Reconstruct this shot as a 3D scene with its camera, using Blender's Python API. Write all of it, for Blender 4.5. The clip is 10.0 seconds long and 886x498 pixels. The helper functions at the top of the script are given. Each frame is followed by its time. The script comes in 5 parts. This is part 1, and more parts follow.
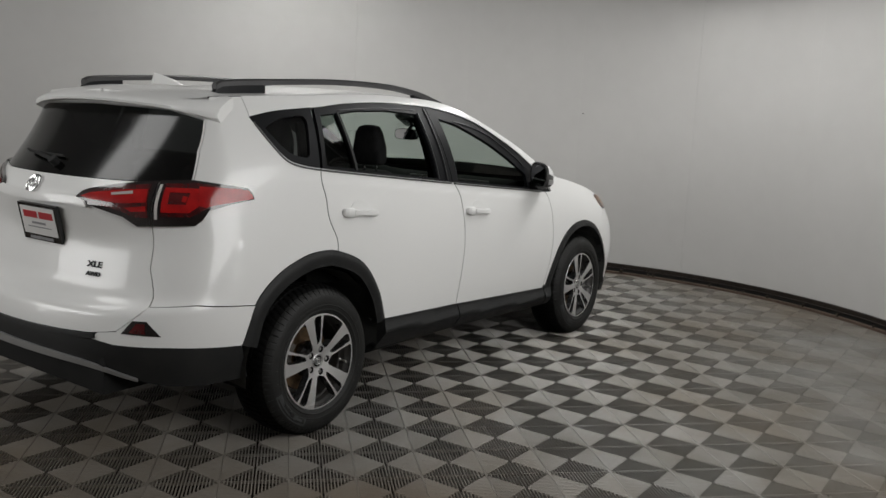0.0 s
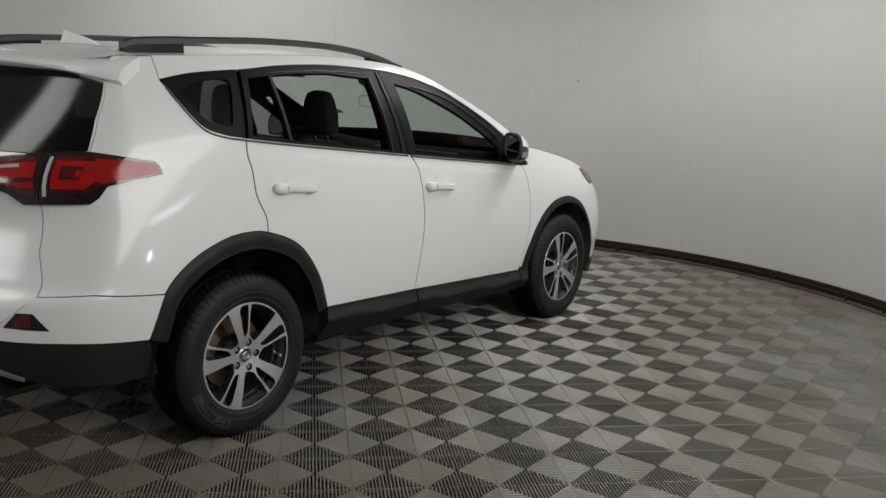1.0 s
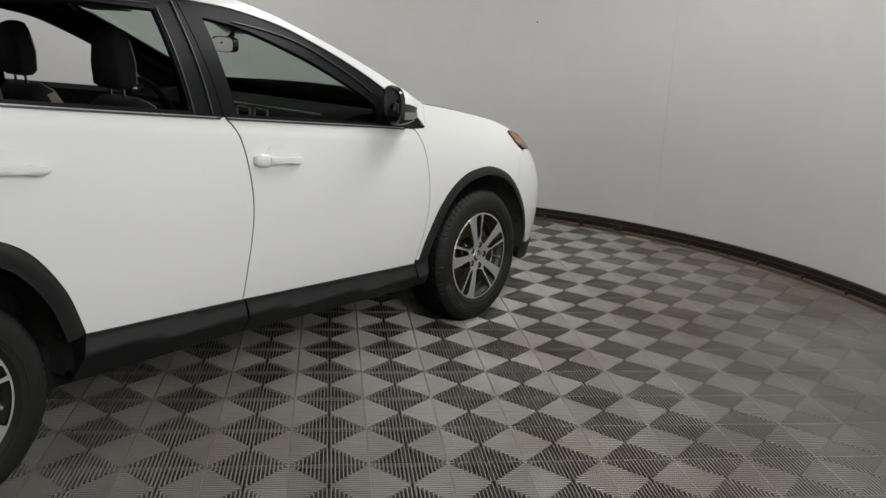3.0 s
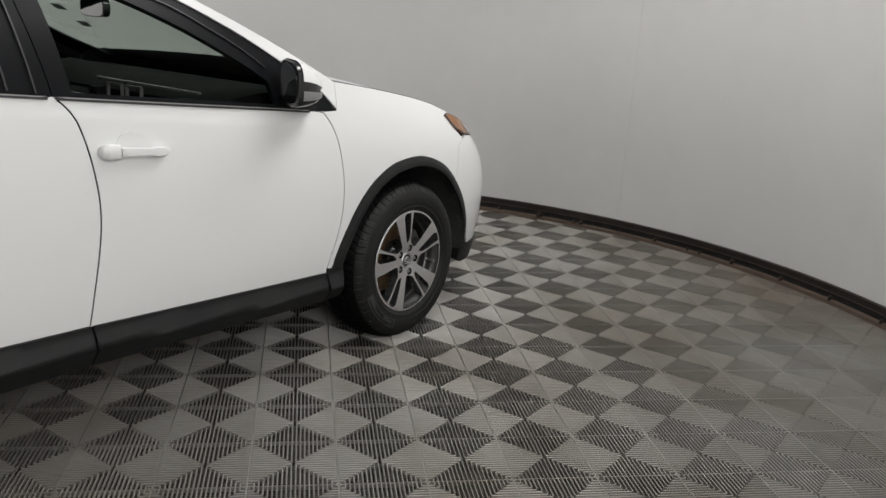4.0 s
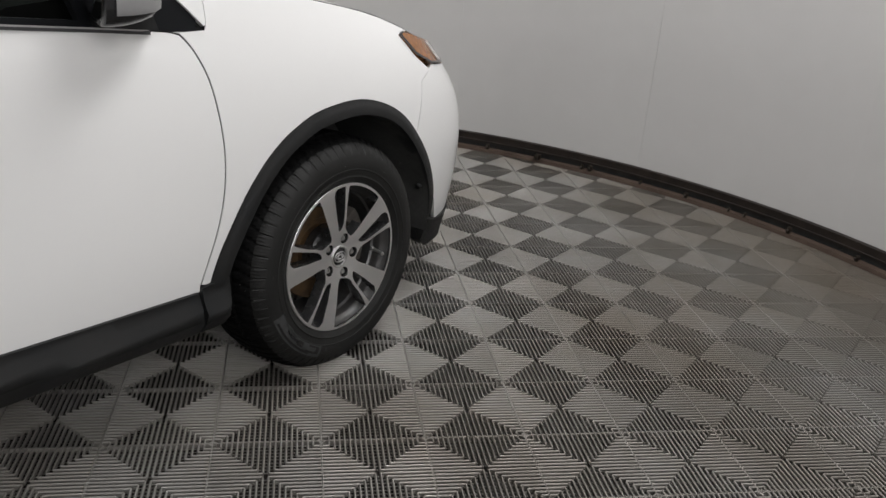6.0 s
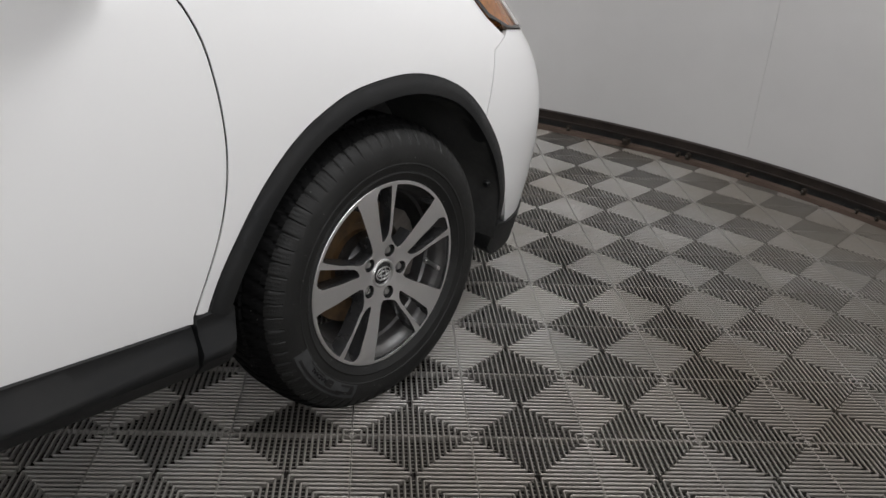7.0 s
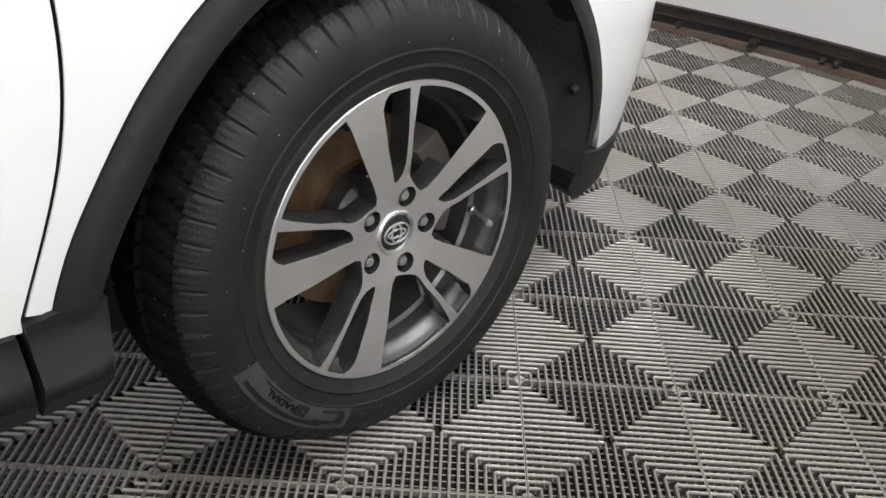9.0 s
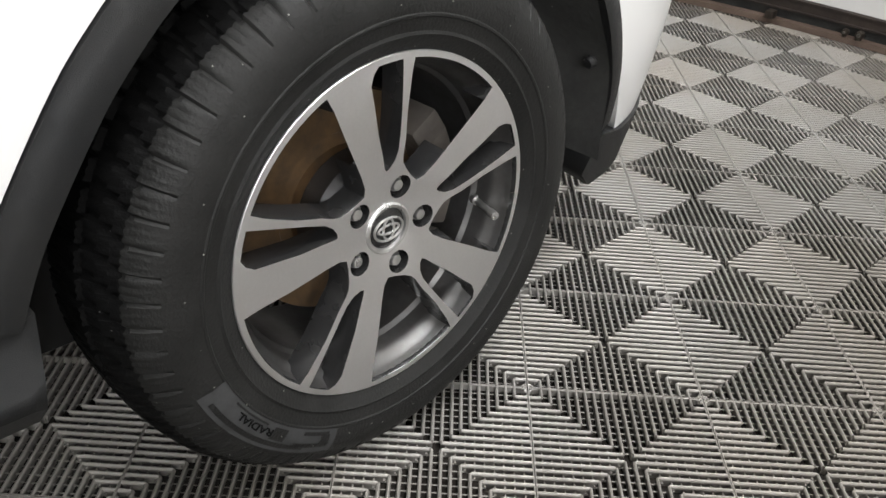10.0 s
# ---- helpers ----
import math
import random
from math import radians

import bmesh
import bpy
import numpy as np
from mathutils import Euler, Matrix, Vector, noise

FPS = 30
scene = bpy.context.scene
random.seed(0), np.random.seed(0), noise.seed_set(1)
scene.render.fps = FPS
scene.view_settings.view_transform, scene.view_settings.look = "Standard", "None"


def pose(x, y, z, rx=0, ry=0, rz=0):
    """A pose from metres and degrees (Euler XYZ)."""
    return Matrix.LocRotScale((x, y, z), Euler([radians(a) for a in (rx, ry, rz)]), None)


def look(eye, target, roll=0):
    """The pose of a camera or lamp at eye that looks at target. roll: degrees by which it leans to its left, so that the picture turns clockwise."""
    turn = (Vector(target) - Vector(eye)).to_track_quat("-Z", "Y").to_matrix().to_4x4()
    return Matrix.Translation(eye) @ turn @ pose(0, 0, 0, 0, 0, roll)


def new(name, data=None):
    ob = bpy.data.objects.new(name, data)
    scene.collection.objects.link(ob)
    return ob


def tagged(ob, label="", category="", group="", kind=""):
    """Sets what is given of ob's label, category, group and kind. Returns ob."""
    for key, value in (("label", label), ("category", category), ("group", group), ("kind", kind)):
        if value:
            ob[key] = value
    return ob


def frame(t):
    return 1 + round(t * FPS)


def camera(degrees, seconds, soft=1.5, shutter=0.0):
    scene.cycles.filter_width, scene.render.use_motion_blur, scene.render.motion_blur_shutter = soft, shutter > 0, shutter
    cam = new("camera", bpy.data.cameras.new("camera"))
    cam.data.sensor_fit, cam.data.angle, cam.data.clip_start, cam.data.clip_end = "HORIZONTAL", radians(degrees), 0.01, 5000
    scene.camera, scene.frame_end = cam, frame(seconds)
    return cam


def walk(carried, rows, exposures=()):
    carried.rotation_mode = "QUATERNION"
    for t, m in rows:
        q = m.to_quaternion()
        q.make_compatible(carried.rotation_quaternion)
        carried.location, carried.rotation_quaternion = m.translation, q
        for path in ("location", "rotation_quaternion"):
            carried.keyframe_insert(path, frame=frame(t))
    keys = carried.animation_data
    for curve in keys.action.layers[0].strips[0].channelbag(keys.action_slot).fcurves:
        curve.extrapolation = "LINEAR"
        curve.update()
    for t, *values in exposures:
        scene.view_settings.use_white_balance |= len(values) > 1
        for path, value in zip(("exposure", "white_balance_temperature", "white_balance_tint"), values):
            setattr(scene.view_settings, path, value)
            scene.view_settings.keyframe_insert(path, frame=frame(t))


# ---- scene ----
cam = camera(54.00, 10.0)
PATH = [
    (0, (3.6280, -2.8959, 1.5459), (2.4880, -1.2835, 1.2288), 2.725),
    (0.5, (3.6459, -2.6171, 1.5337), (2.4795, -1.0315, 1.1798), 2.667),
    (1, (3.6062, -2.3256, 1.5250), (2.4414, -0.7454, 1.1423), 2.770),
    (1.5, (3.5576, -1.9970, 1.5241), (2.3981, -0.4213, 1.1084), 3.052),
    (2, (3.5390, -1.6554, 1.5151), (2.3766, -0.0889, 1.0733), 3.023),
    (3.5, (3.3272, -0.5874, 1.4847), (2.1434, 0.9397, 0.9683), 2.752),
    (4, (3.1988, -0.2645, 1.4571), (2.0714, 1.2970, 0.9177), 3.467),
    (4.5, (3.0431, 0.0507, 1.4608), (1.9380, 1.6104, 0.8725), 3.721),
    (5, (2.8378, 0.3412, 1.4247), (1.7704, 1.9095, 0.7913), 4.263),
    (5.2, (2.7617, 0.4630, 1.4336), (1.7034, 2.0178, 0.7535), 4.543),
    (6.3, (2.4120, 1.0140, 1.3290), (1.3490, 2.5300, 0.5740), 4.450),
    (6.5, (2.3400, 1.1050, 1.3160), (1.2700, 2.6100, 0.5450), 4.400),
    (7, (2.1740, 1.3320, 1.2450), (1.0050, 2.7370, 0.4320), 4.460),
    (7.5, (2.0520, 1.5300, 1.1830), (0.8410, 2.8740, 0.3300), 4.410),
    (8, (1.9000, 1.7180, 1.1030), (0.6900, 3.0130, 0.1750), 4.540),
    (8.5, (1.7870, 1.8530, 1.0380), (0.5740, 3.1130, 0.0680), 4.090),
    (9, (1.7080, 1.9370, 0.9640), (0.4890, 3.1630, -0.0410), 4.290),
    (9.5, (1.6450, 2.0020, 0.9270), (0.4250, 3.2050, -0.1050), 4.380),
    (10, (1.5940, 2.0480, 0.9030), (0.4000, 3.2590, -0.1490), 4.320),
]
EXPOSURES = [(0.0, -0.33, 6450, 9), (2.0, -0.22, 6430, 7), (3.5, -0.13, 6430, 9), (5.0, -0.08, 6440, 10), (6.5, -0.1, 6340, 12), (7.0, -0.04, 6300, 12), (8.0, 0.3, 6310, 12), (8.6, 0.64, 6330, 11), (9.3, 0.88, 6330, 10), (10.0, 0.97, 6380, 10)]
walk(cam, [(t, look(eye, target, roll)) for t, eye, target, roll in PATH], EXPOSURES)

# ---- world and lamps ----
world = bpy.data.worlds.new("booth_air")
world.use_nodes = True
world.node_tree.nodes["Background"].inputs[0].default_value = (0.8, 0.85, 1.0, 1)
world.node_tree.nodes["Background"].inputs[1].default_value = 0.006
scene.world = world

CEILING = 3.2
# None in view; rows two and four match reflections, the rest are added fill.
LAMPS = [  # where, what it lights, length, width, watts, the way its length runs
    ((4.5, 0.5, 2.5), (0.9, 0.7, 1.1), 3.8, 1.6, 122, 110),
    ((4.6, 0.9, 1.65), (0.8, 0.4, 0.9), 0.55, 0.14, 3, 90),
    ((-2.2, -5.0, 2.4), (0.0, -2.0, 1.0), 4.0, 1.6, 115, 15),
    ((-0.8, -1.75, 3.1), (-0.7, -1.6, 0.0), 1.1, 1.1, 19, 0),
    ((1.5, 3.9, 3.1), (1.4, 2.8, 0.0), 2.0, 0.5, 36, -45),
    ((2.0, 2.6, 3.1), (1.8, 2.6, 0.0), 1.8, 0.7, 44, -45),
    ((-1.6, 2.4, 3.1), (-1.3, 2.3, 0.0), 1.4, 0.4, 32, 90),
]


# ---- materials ----
def material(name, colour, rough=0.5, metal=0.0, coat=0.0, spec=0.5, vary=0.12, scale=6.0, fine=90.0, bump=0.0, bump_scale=200.0, tint=None, rough_vary=0.08, piece=0.0, stain_and_dim=None, specks=0.0):
    """A principled surface with wear at two scales, fine relief and a shade of its own for each piece."""
    m = bpy.data.materials.new(name)
    m.use_nodes = True
    n, l = m.node_tree.nodes, m.node_tree.links
    b = n["Principled BSDF"]
    b.inputs["Metallic"].default_value, b.inputs["Coat Weight"].default_value = metal, coat
    b.inputs["Coat Roughness"].default_value = 0.04
    b.inputs["Specular IOR Level"].default_value = spec
    where = n.new("ShaderNodeTexCoord")
    big, small = n.new("ShaderNodeTexNoise"), n.new("ShaderNodeTexNoise")
    for tex, s in ((big, scale), (small, fine)):
        tex.inputs["Scale"].default_value, tex.inputs["Detail"].default_value = s, 4
        l.new(where.outputs["Object"], tex.inputs["Vector"])
    add = n.new("ShaderNodeMath")
    add.operation = "MULTIPLY_ADD"
    l.new(small.outputs["Fac"], add.inputs[0])
    add.inputs[1].default_value = 0.4
    l.new(big.outputs["Fac"], add.inputs[2])
    ramp = n.new("ShaderNodeMapRange")
    ramp.inputs[1].default_value, ramp.inputs[2].default_value = 0.4, 1.0
    l.new(add.outputs[0], ramp.inputs[0])
    mix = n.new("ShaderNodeMix")
    mix.data_type = "RGBA"
    other = tint or tuple(c * (1 - vary) for c in colour)
    mix.inputs[6].default_value, mix.inputs[7].default_value = (*colour, 1), (*other, 1)
    l.new(ramp.outputs[0], mix.inputs[0])
    out = mix.outputs[2]
    if stain_and_dim:  # broad patches of dirt, laid over neighbouring pieces alike
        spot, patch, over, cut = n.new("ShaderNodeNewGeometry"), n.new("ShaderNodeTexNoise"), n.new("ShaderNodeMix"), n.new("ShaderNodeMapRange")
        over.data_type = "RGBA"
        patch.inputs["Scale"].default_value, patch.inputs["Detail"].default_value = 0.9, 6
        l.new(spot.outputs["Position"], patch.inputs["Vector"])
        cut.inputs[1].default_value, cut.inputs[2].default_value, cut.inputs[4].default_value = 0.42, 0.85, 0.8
        # more towards the wall: trodden-in dirt, and darkening that offsets lamp spill there
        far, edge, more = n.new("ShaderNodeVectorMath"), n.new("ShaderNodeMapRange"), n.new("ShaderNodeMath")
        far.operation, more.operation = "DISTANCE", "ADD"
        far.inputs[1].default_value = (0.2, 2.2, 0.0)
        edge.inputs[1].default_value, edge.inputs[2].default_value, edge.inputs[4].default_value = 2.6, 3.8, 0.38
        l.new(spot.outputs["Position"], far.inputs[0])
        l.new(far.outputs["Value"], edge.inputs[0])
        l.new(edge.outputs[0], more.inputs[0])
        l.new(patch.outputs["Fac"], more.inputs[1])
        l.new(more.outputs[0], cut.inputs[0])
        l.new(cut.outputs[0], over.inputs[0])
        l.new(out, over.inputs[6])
        over.inputs[7].default_value = (*stain_and_dim, 1)
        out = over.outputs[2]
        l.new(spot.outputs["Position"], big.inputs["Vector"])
    if specks:  # scattered grains of dust
        cell, near, some, both_of, dust = n.new("ShaderNodeTexVoronoi"), n.new("ShaderNodeMath"), n.new("ShaderNodeMath"), n.new("ShaderNodeMath"), n.new("ShaderNodeMix")
        cell.inputs["Scale"].default_value, dust.data_type = specks, "RGBA"
        l.new(where.outputs["Object"], cell.inputs["Vector"])
        near.operation, near.inputs[1].default_value = "LESS_THAN", 0.075
        some.operation, some.inputs[1].default_value = "GREATER_THAN", 0.72
        both_of.operation = "MULTIPLY"
        apart = n.new("ShaderNodeSeparateColor")
        l.new(cell.outputs["Distance"], near.inputs[0])
        l.new(cell.outputs["Color"], apart.inputs[0])
        l.new(apart.outputs[0], some.inputs[0])
        l.new(near.outputs[0], both_of.inputs[0])
        l.new(some.outputs[0], both_of.inputs[1])
        l.new(both_of.outputs[0], dust.inputs[0])
        l.new(out, dust.inputs[6])
        dust.inputs[7].default_value = (0.22, 0.22, 0.20, 1)
        out = dust.outputs[2]
    if piece:
        info, hue = n.new("ShaderNodeObjectInfo"), n.new("ShaderNodeHueSaturation")
        span = n.new("ShaderNodeMapRange")
        span.inputs[3].default_value, span.inputs[4].default_value = 1 - piece, 1 + piece
        l.new(info.outputs["Random"], span.inputs[0])
        l.new(span.outputs[0], hue.inputs["Value"])
        l.new(out, hue.inputs["Color"])
        out = hue.outputs[0]
    l.new(out, b.inputs["Base Color"])
    r = n.new("ShaderNodeMapRange")
    r.inputs[3].default_value, r.inputs[4].default_value = max(0, rough - rough_vary), min(1, rough + rough_vary)
    l.new(big.outputs["Fac"], r.inputs[0])
    l.new(r.outputs[0], b.inputs["Roughness"])
    if bump:
        grain, relief = n.new("ShaderNodeTexNoise"), n.new("ShaderNodeBump")
        grain.inputs["Scale"].default_value, grain.inputs["Detail"].default_value = bump_scale, 3
        l.new(where.outputs["Object"], grain.inputs["Vector"])
        l.new(grain.outputs["Fac"], relief.inputs["Height"])
        relief.inputs["Strength"].default_value, relief.inputs["Distance"].default_value = bump, 0.002
        l.new(relief.outputs[0], b.inputs["Normal"])
    return m


def glass(name, tint, gloss=1.0, rough=0.0):
    """Thin glass: it lets tinted light straight through, and mirrors by Fresnel."""
    m = bpy.data.materials.new(name)
    m.use_nodes = True
    n, l = m.node_tree.nodes, m.node_tree.links
    n.remove(n["Principled BSDF"])
    clear, shine, mix, facing = n.new("ShaderNodeBsdfTransparent"), n.new("ShaderNodeBsdfGlossy"), n.new("ShaderNodeMixShader"), n.new("ShaderNodeLayerWeight")
    steep, fresnel = n.new("ShaderNodeMath"), n.new("ShaderNodeMapRange")
    facing.inputs[0].default_value = 0.5
    steep.operation, steep.inputs[1].default_value = "POWER", 5.0
    l.new(facing.outputs["Facing"], steep.inputs[0])
    l.new(steep.outputs[0], fresnel.inputs[0])
    fresnel.inputs[3].default_value, fresnel.inputs[4].default_value = 0.045, 1.0
    clear.inputs[0].default_value = (*tint, 1)
    shine.inputs["Roughness"].default_value = rough
    shine.inputs[0].default_value = (gloss, gloss, gloss, 1)
    l.new(fresnel.outputs[0], mix.inputs[0])
    l.new(clear.outputs[0], mix.inputs[1])
    l.new(shine.outputs[0], mix.inputs[2])
    l.new(mix.outputs[0], n["Material Output"].inputs[0])
    return m


WHITE = material("white_paint", (0.80, 0.80, 0.79), 0.32, coat=0.5, vary=0.03, scale=2.0, fine=400.0, bump=0.02, bump_scale=700.0, rough_vary=0.05)
CLAD = material("black_plastic", (0.013, 0.0138, 0.0145), 0.46, spec=0.22, vary=0.35, scale=9.0, bump=0.25, bump_scale=900.0, tint=(0.019, 0.019, 0.0185))
GLOSSY = material("gloss_black", (0.012, 0.012, 0.013), 0.22, coat=0.4, vary=0.2)
PILLAR = material("satin_black_film", (0.007, 0.0075, 0.009), 0.4, spec=0.15, vary=0.2)
RAIL = material("grey_roof_rail", (0.06, 0.06, 0.061), 0.5, metal=0.3, vary=0.2)
SEAL = material("satin_seal", (0.07, 0.07, 0.073), 0.4, metal=0.5, vary=0.2)
BRIGHT = material("bright_trim_line", (0.5, 0.5, 0.5), 0.3, metal=0.8, vary=0.1)
SHUT = material("shut_line_black", (0.004, 0.004, 0.004), 0.9)
LINER = material("felt_liner", (0.018, 0.018, 0.0175), 0.8, vary=0.5, scale=14.0, bump=0.8, bump_scale=90.0, tint=(0.05, 0.05, 0.047), specks=60.0)
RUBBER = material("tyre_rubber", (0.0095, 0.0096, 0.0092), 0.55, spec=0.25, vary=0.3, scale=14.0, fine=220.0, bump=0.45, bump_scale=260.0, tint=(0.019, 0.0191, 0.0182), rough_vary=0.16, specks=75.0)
# blacker than the sidewall: the wheel arch's shade on the tread, put into colour
SHADE_RUBBER = material("shade_toned_rubber", (0.0035, 0.0035, 0.0036), 0.5, spec=0.06, vary=0.5, scale=30.0, fine=300.0, bump=0.4, bump_scale=300.0, tint=(0.008, 0.008, 0.008), specks=70.0)
MACHINED = material("machined_aluminium", (0.93, 0.93, 0.935), 0.42, metal=1.0, vary=0.12, scale=8.0, fine=260.0, bump=0.05, bump_scale=900.0)
DARKRIM = material("dark_wheel_paint", (0.035, 0.035, 0.037), 0.26, metal=0.6, coat=0.3, vary=0.35, scale=18.0, tint=(0.06, 0.059, 0.058))
BARREL = material("wheel_barrel_silver", (0.17, 0.17, 0.17), 0.42, metal=0.8, vary=0.4, scale=16.0, tint=(0.09, 0.085, 0.08))
SATIN = material("satin_nut", (0.75, 0.75, 0.74), 0.3, metal=0.9, vary=0.3, scale=60.0)
CHROME = material("chrome", (0.75, 0.75, 0.76), 0.12, metal=1.0, vary=0.05)
RUST = material("rusty_disc", (0.07, 0.052, 0.036), 0.5, metal=0.5, vary=0.5, scale=30.0, tint=(0.20, 0.12, 0.055))
IRON = material("brake_iron", (0.20, 0.18, 0.16), 0.5, metal=0.5, vary=0.4, scale=25.0)
RED = material("red_lens", (0.46, 0.012, 0.011), 0.12, coat=0.5, spec=0.3, vary=0.5, scale=16.0, fine=160.0, tint=(0.22, 0.006, 0.008), bump=0.2, bump_scale=160.0)
DEEPRED = material("deep_red_lens", (0.10, 0.007, 0.008), 0.12, coat=0.8, vary=0.4, scale=20.0, tint=(0.035, 0.005, 0.006), bump=0.3, bump_scale=120.0)
SMOKED = material("smoked_lens", (0.015, 0.011, 0.011), 0.1, coat=0.8, vary=0.3)
LENS_AND_GLINT = material("clear_lens_and_glint", (0.55, 0.52, 0.50), 0.12, coat=0.6, vary=0.2)
AMBER = material("amber_lens", (0.34, 0.135, 0.04), 0.14, coat=0.7, vary=0.45, scale=60.0)
SILVER = material("silver_trim", (0.38, 0.38, 0.38), 0.4, metal=0.6, vary=0.15)
FABRIC = material("black_seat_fabric", (0.012, 0.012, 0.013), 0.9, vary=0.4, scale=30.0, bump=0.4, bump_scale=600.0)
TAN = material("ash_seat_fabric", (0.36, 0.29, 0.22), 0.85, vary=0.2, scale=30.0, bump=0.3, bump_scale=600.0)
DASH = material("dash_plastic", (0.006, 0.0064, 0.006), 0.85, spec=0.06, vary=0.3, bump=0.3, bump_scale=500.0)
DASHGREY = material("dash_insert", (0.10, 0.10, 0.098), 0.4, vary=0.3)
HEADLINER = material("headliner", (0.10, 0.10, 0.095), 0.95, vary=0.2, bump=0.2)
PLATE = material("plate_white", (0.75, 0.74, 0.73), 0.4, vary=0.1)
PLATERED = material("plate_red", (0.45, 0.03, 0.04), 0.5)
PLATEGREY = material("plate_grey", (0.28, 0.28, 0.29), 0.5)
QUARTERGLASS = glass("quarter_glass", (0.10, 0.112, 0.108), rough=0.05)
PRIVACY = glass("privacy_glass", (0.33, 0.36, 0.345), gloss=0.45)
REARGLASS = glass("rear_glass", (0.025, 0.028, 0.028), rough=0.14)
SHIELD = glass("windscreen_glass", (0.66, 0.76, 0.70))
MIRROR = material("mirror_glass", (0.85, 0.86, 0.87), 0.02, metal=1.0, vary=0.02, rough_vary=0.0)
WALL = material("white_wall_sheet", (0.60, 0.592, 0.577), 0.6, vary=0.09, scale=0.9, fine=7.0, bump=0.05, bump_scale=40.0)
TRACK = material("dark_steel_channel", (0.022, 0.018, 0.016), 0.45, metal=0.3, vary=0.5, scale=12.0, tint=(0.055, 0.042, 0.035))
RAILBROWN = material("brown_rusty_rail", (0.075, 0.05, 0.038), 0.7, metal=0.1, vary=0.5, scale=9.0, tint=(0.14, 0.10, 0.075))
CEIL = material("ceiling_paint", (0.42, 0.42, 0.42), 0.8)
TILE = material("grey_tile_plastic", (0.325, 0.315, 0.299), 0.42, metal=0.26, spec=0.55, vary=0.2, scale=3.0, fine=60.0, tint=(0.23, 0.218, 0.195), piece=0.12, stain_and_dim=(0.17, 0.128, 0.085))
# near-black puts the shade between ribs into the colour; brown tint is dirt
PIT = material("shaded_floor_pit", (0.004, 0.0035, 0.003), 0.9, vary=0.5, scale=1.2, fine=30.0, tint=(0.013, 0.0085, 0.005))
STEEL = material("worn_steel", (0.22, 0.21, 0.19), 0.4, metal=1.0, vary=0.4, scale=40.0)
BOLT = material("rusty_bolt", (0.07, 0.06, 0.05), 0.5, metal=0.6, vary=0.5, scale=60.0, tint=(0.03, 0.022, 0.016))


# ---- mesh helpers ----
def raw(name, verts, faces, mats, parent=None, slots=None, smooth=True, normals=None, label="", sharp=None):
    me = bpy.data.meshes.new(name)
    me.from_pydata([tuple(map(float, v)) for v in verts], [], [tuple(map(int, f)) for f in faces])
    for m in mats if isinstance(mats, (list, tuple)) else [mats]:
        me.materials.append(m)
    if slots is not None:
        me.polygons.foreach_set("material_index", np.array(slots, np.int32))
    me.polygons.foreach_set("use_smooth", np.full(len(me.polygons), smooth))
    me.update()
    if normals is not None:
        me.normals_split_custom_set_from_vertices([tuple(map(float, v)) for v in normals])
    elif sharp:
        me.set_sharp_from_angle(angle=radians(sharp))
    ob = new(name, me)
    if parent:
        ob.parent = parent
    return tagged(ob, label) if label else ob


def part(name, bm, mat, parent=None, label="", sharp=35, bevel=0.0, segments=2):
    """Links a bmesh as one mesh object under a thing or a part."""
    if bevel:
        edges = [e for e in bm.edges if len(e.link_faces) == 2 and e.calc_face_angle(0) > radians(30)]
        bmesh.ops.bevel(bm, geom=edges, offset=bevel, segments=segments, profile=0.6, affect="EDGES", clamp_overlap=True)
    bmesh.ops.recalc_face_normals(bm, faces=bm.faces)
    me = bpy.data.meshes.new(name)
    bm.to_mesh(me)
    bm.free()
    for m in mat if isinstance(mat, (list, tuple)) else [mat]:
        me.materials.append(m)
    me.polygons.foreach_set("use_smooth", np.full(len(me.polygons), True))
    me.set_sharp_from_angle(angle=radians(sharp))
    ob = new(name, me)
    if parent:
        ob.parent = parent
    return tagged(ob, label) if label else ob


def box(bm, centre, size, turn=None):
    m = Matrix.Translation(centre) @ (turn or Matrix()) @ Matrix.Diagonal((*size, 1))
    return bmesh.ops.create_cube(bm, size=1, matrix=m)["verts"]


def rod(bm, a, b, r, seg=12, r2=None):
    a, b = Vector(a), Vector(b)
    m = Matrix.Translation((a + b) / 2) @ (b - a).to_track_quat("Z", "Y").to_matrix().to_4x4()
    return bmesh.ops.create_cone(bm, cap_ends=True, segments=seg, radius1=r, radius2=r if r2 is None else r2, depth=(b - a).length, matrix=m)["verts"]


def lathe(bm, profile, axis_at, seg=64, mirror=1, close=False):
    """Turns (radius, x) pairs about the x axis."""
    rings = []
    for r, x in profile:
        rings.append([bm.verts.new((axis_at[0] + mirror * x, axis_at[1] + r * math.cos(2 * math.pi * k / seg), axis_at[2] + r * math.sin(2 * math.pi * k / seg))) for k in range(seg)])
    for a, b in zip(rings, rings[1:] + rings[:1] if close else rings[1:]):
        for k in range(seg):
            j = (k + 1) % seg
            bm.faces.new((a[k], a[j], b[j], b[k]))
    return rings


def prism(bm, outline, place, depth):
    """A plate of a 2D outline: place(a, b) gives the front, place(a, b) + depth the back."""
    front = [bm.verts.new(place(*p)) for p in outline]
    back = [bm.verts.new(Vector(place(*p)) + Vector(depth)) for p in outline]
    faces = [bm.faces.new(front), bm.faces.new(back[::-1])]
    for k in range(len(outline)):
        j = (k + 1) % len(outline)
        faces.append(bm.faces.new((front[j], front[k], back[k], back[j])))
    return faces


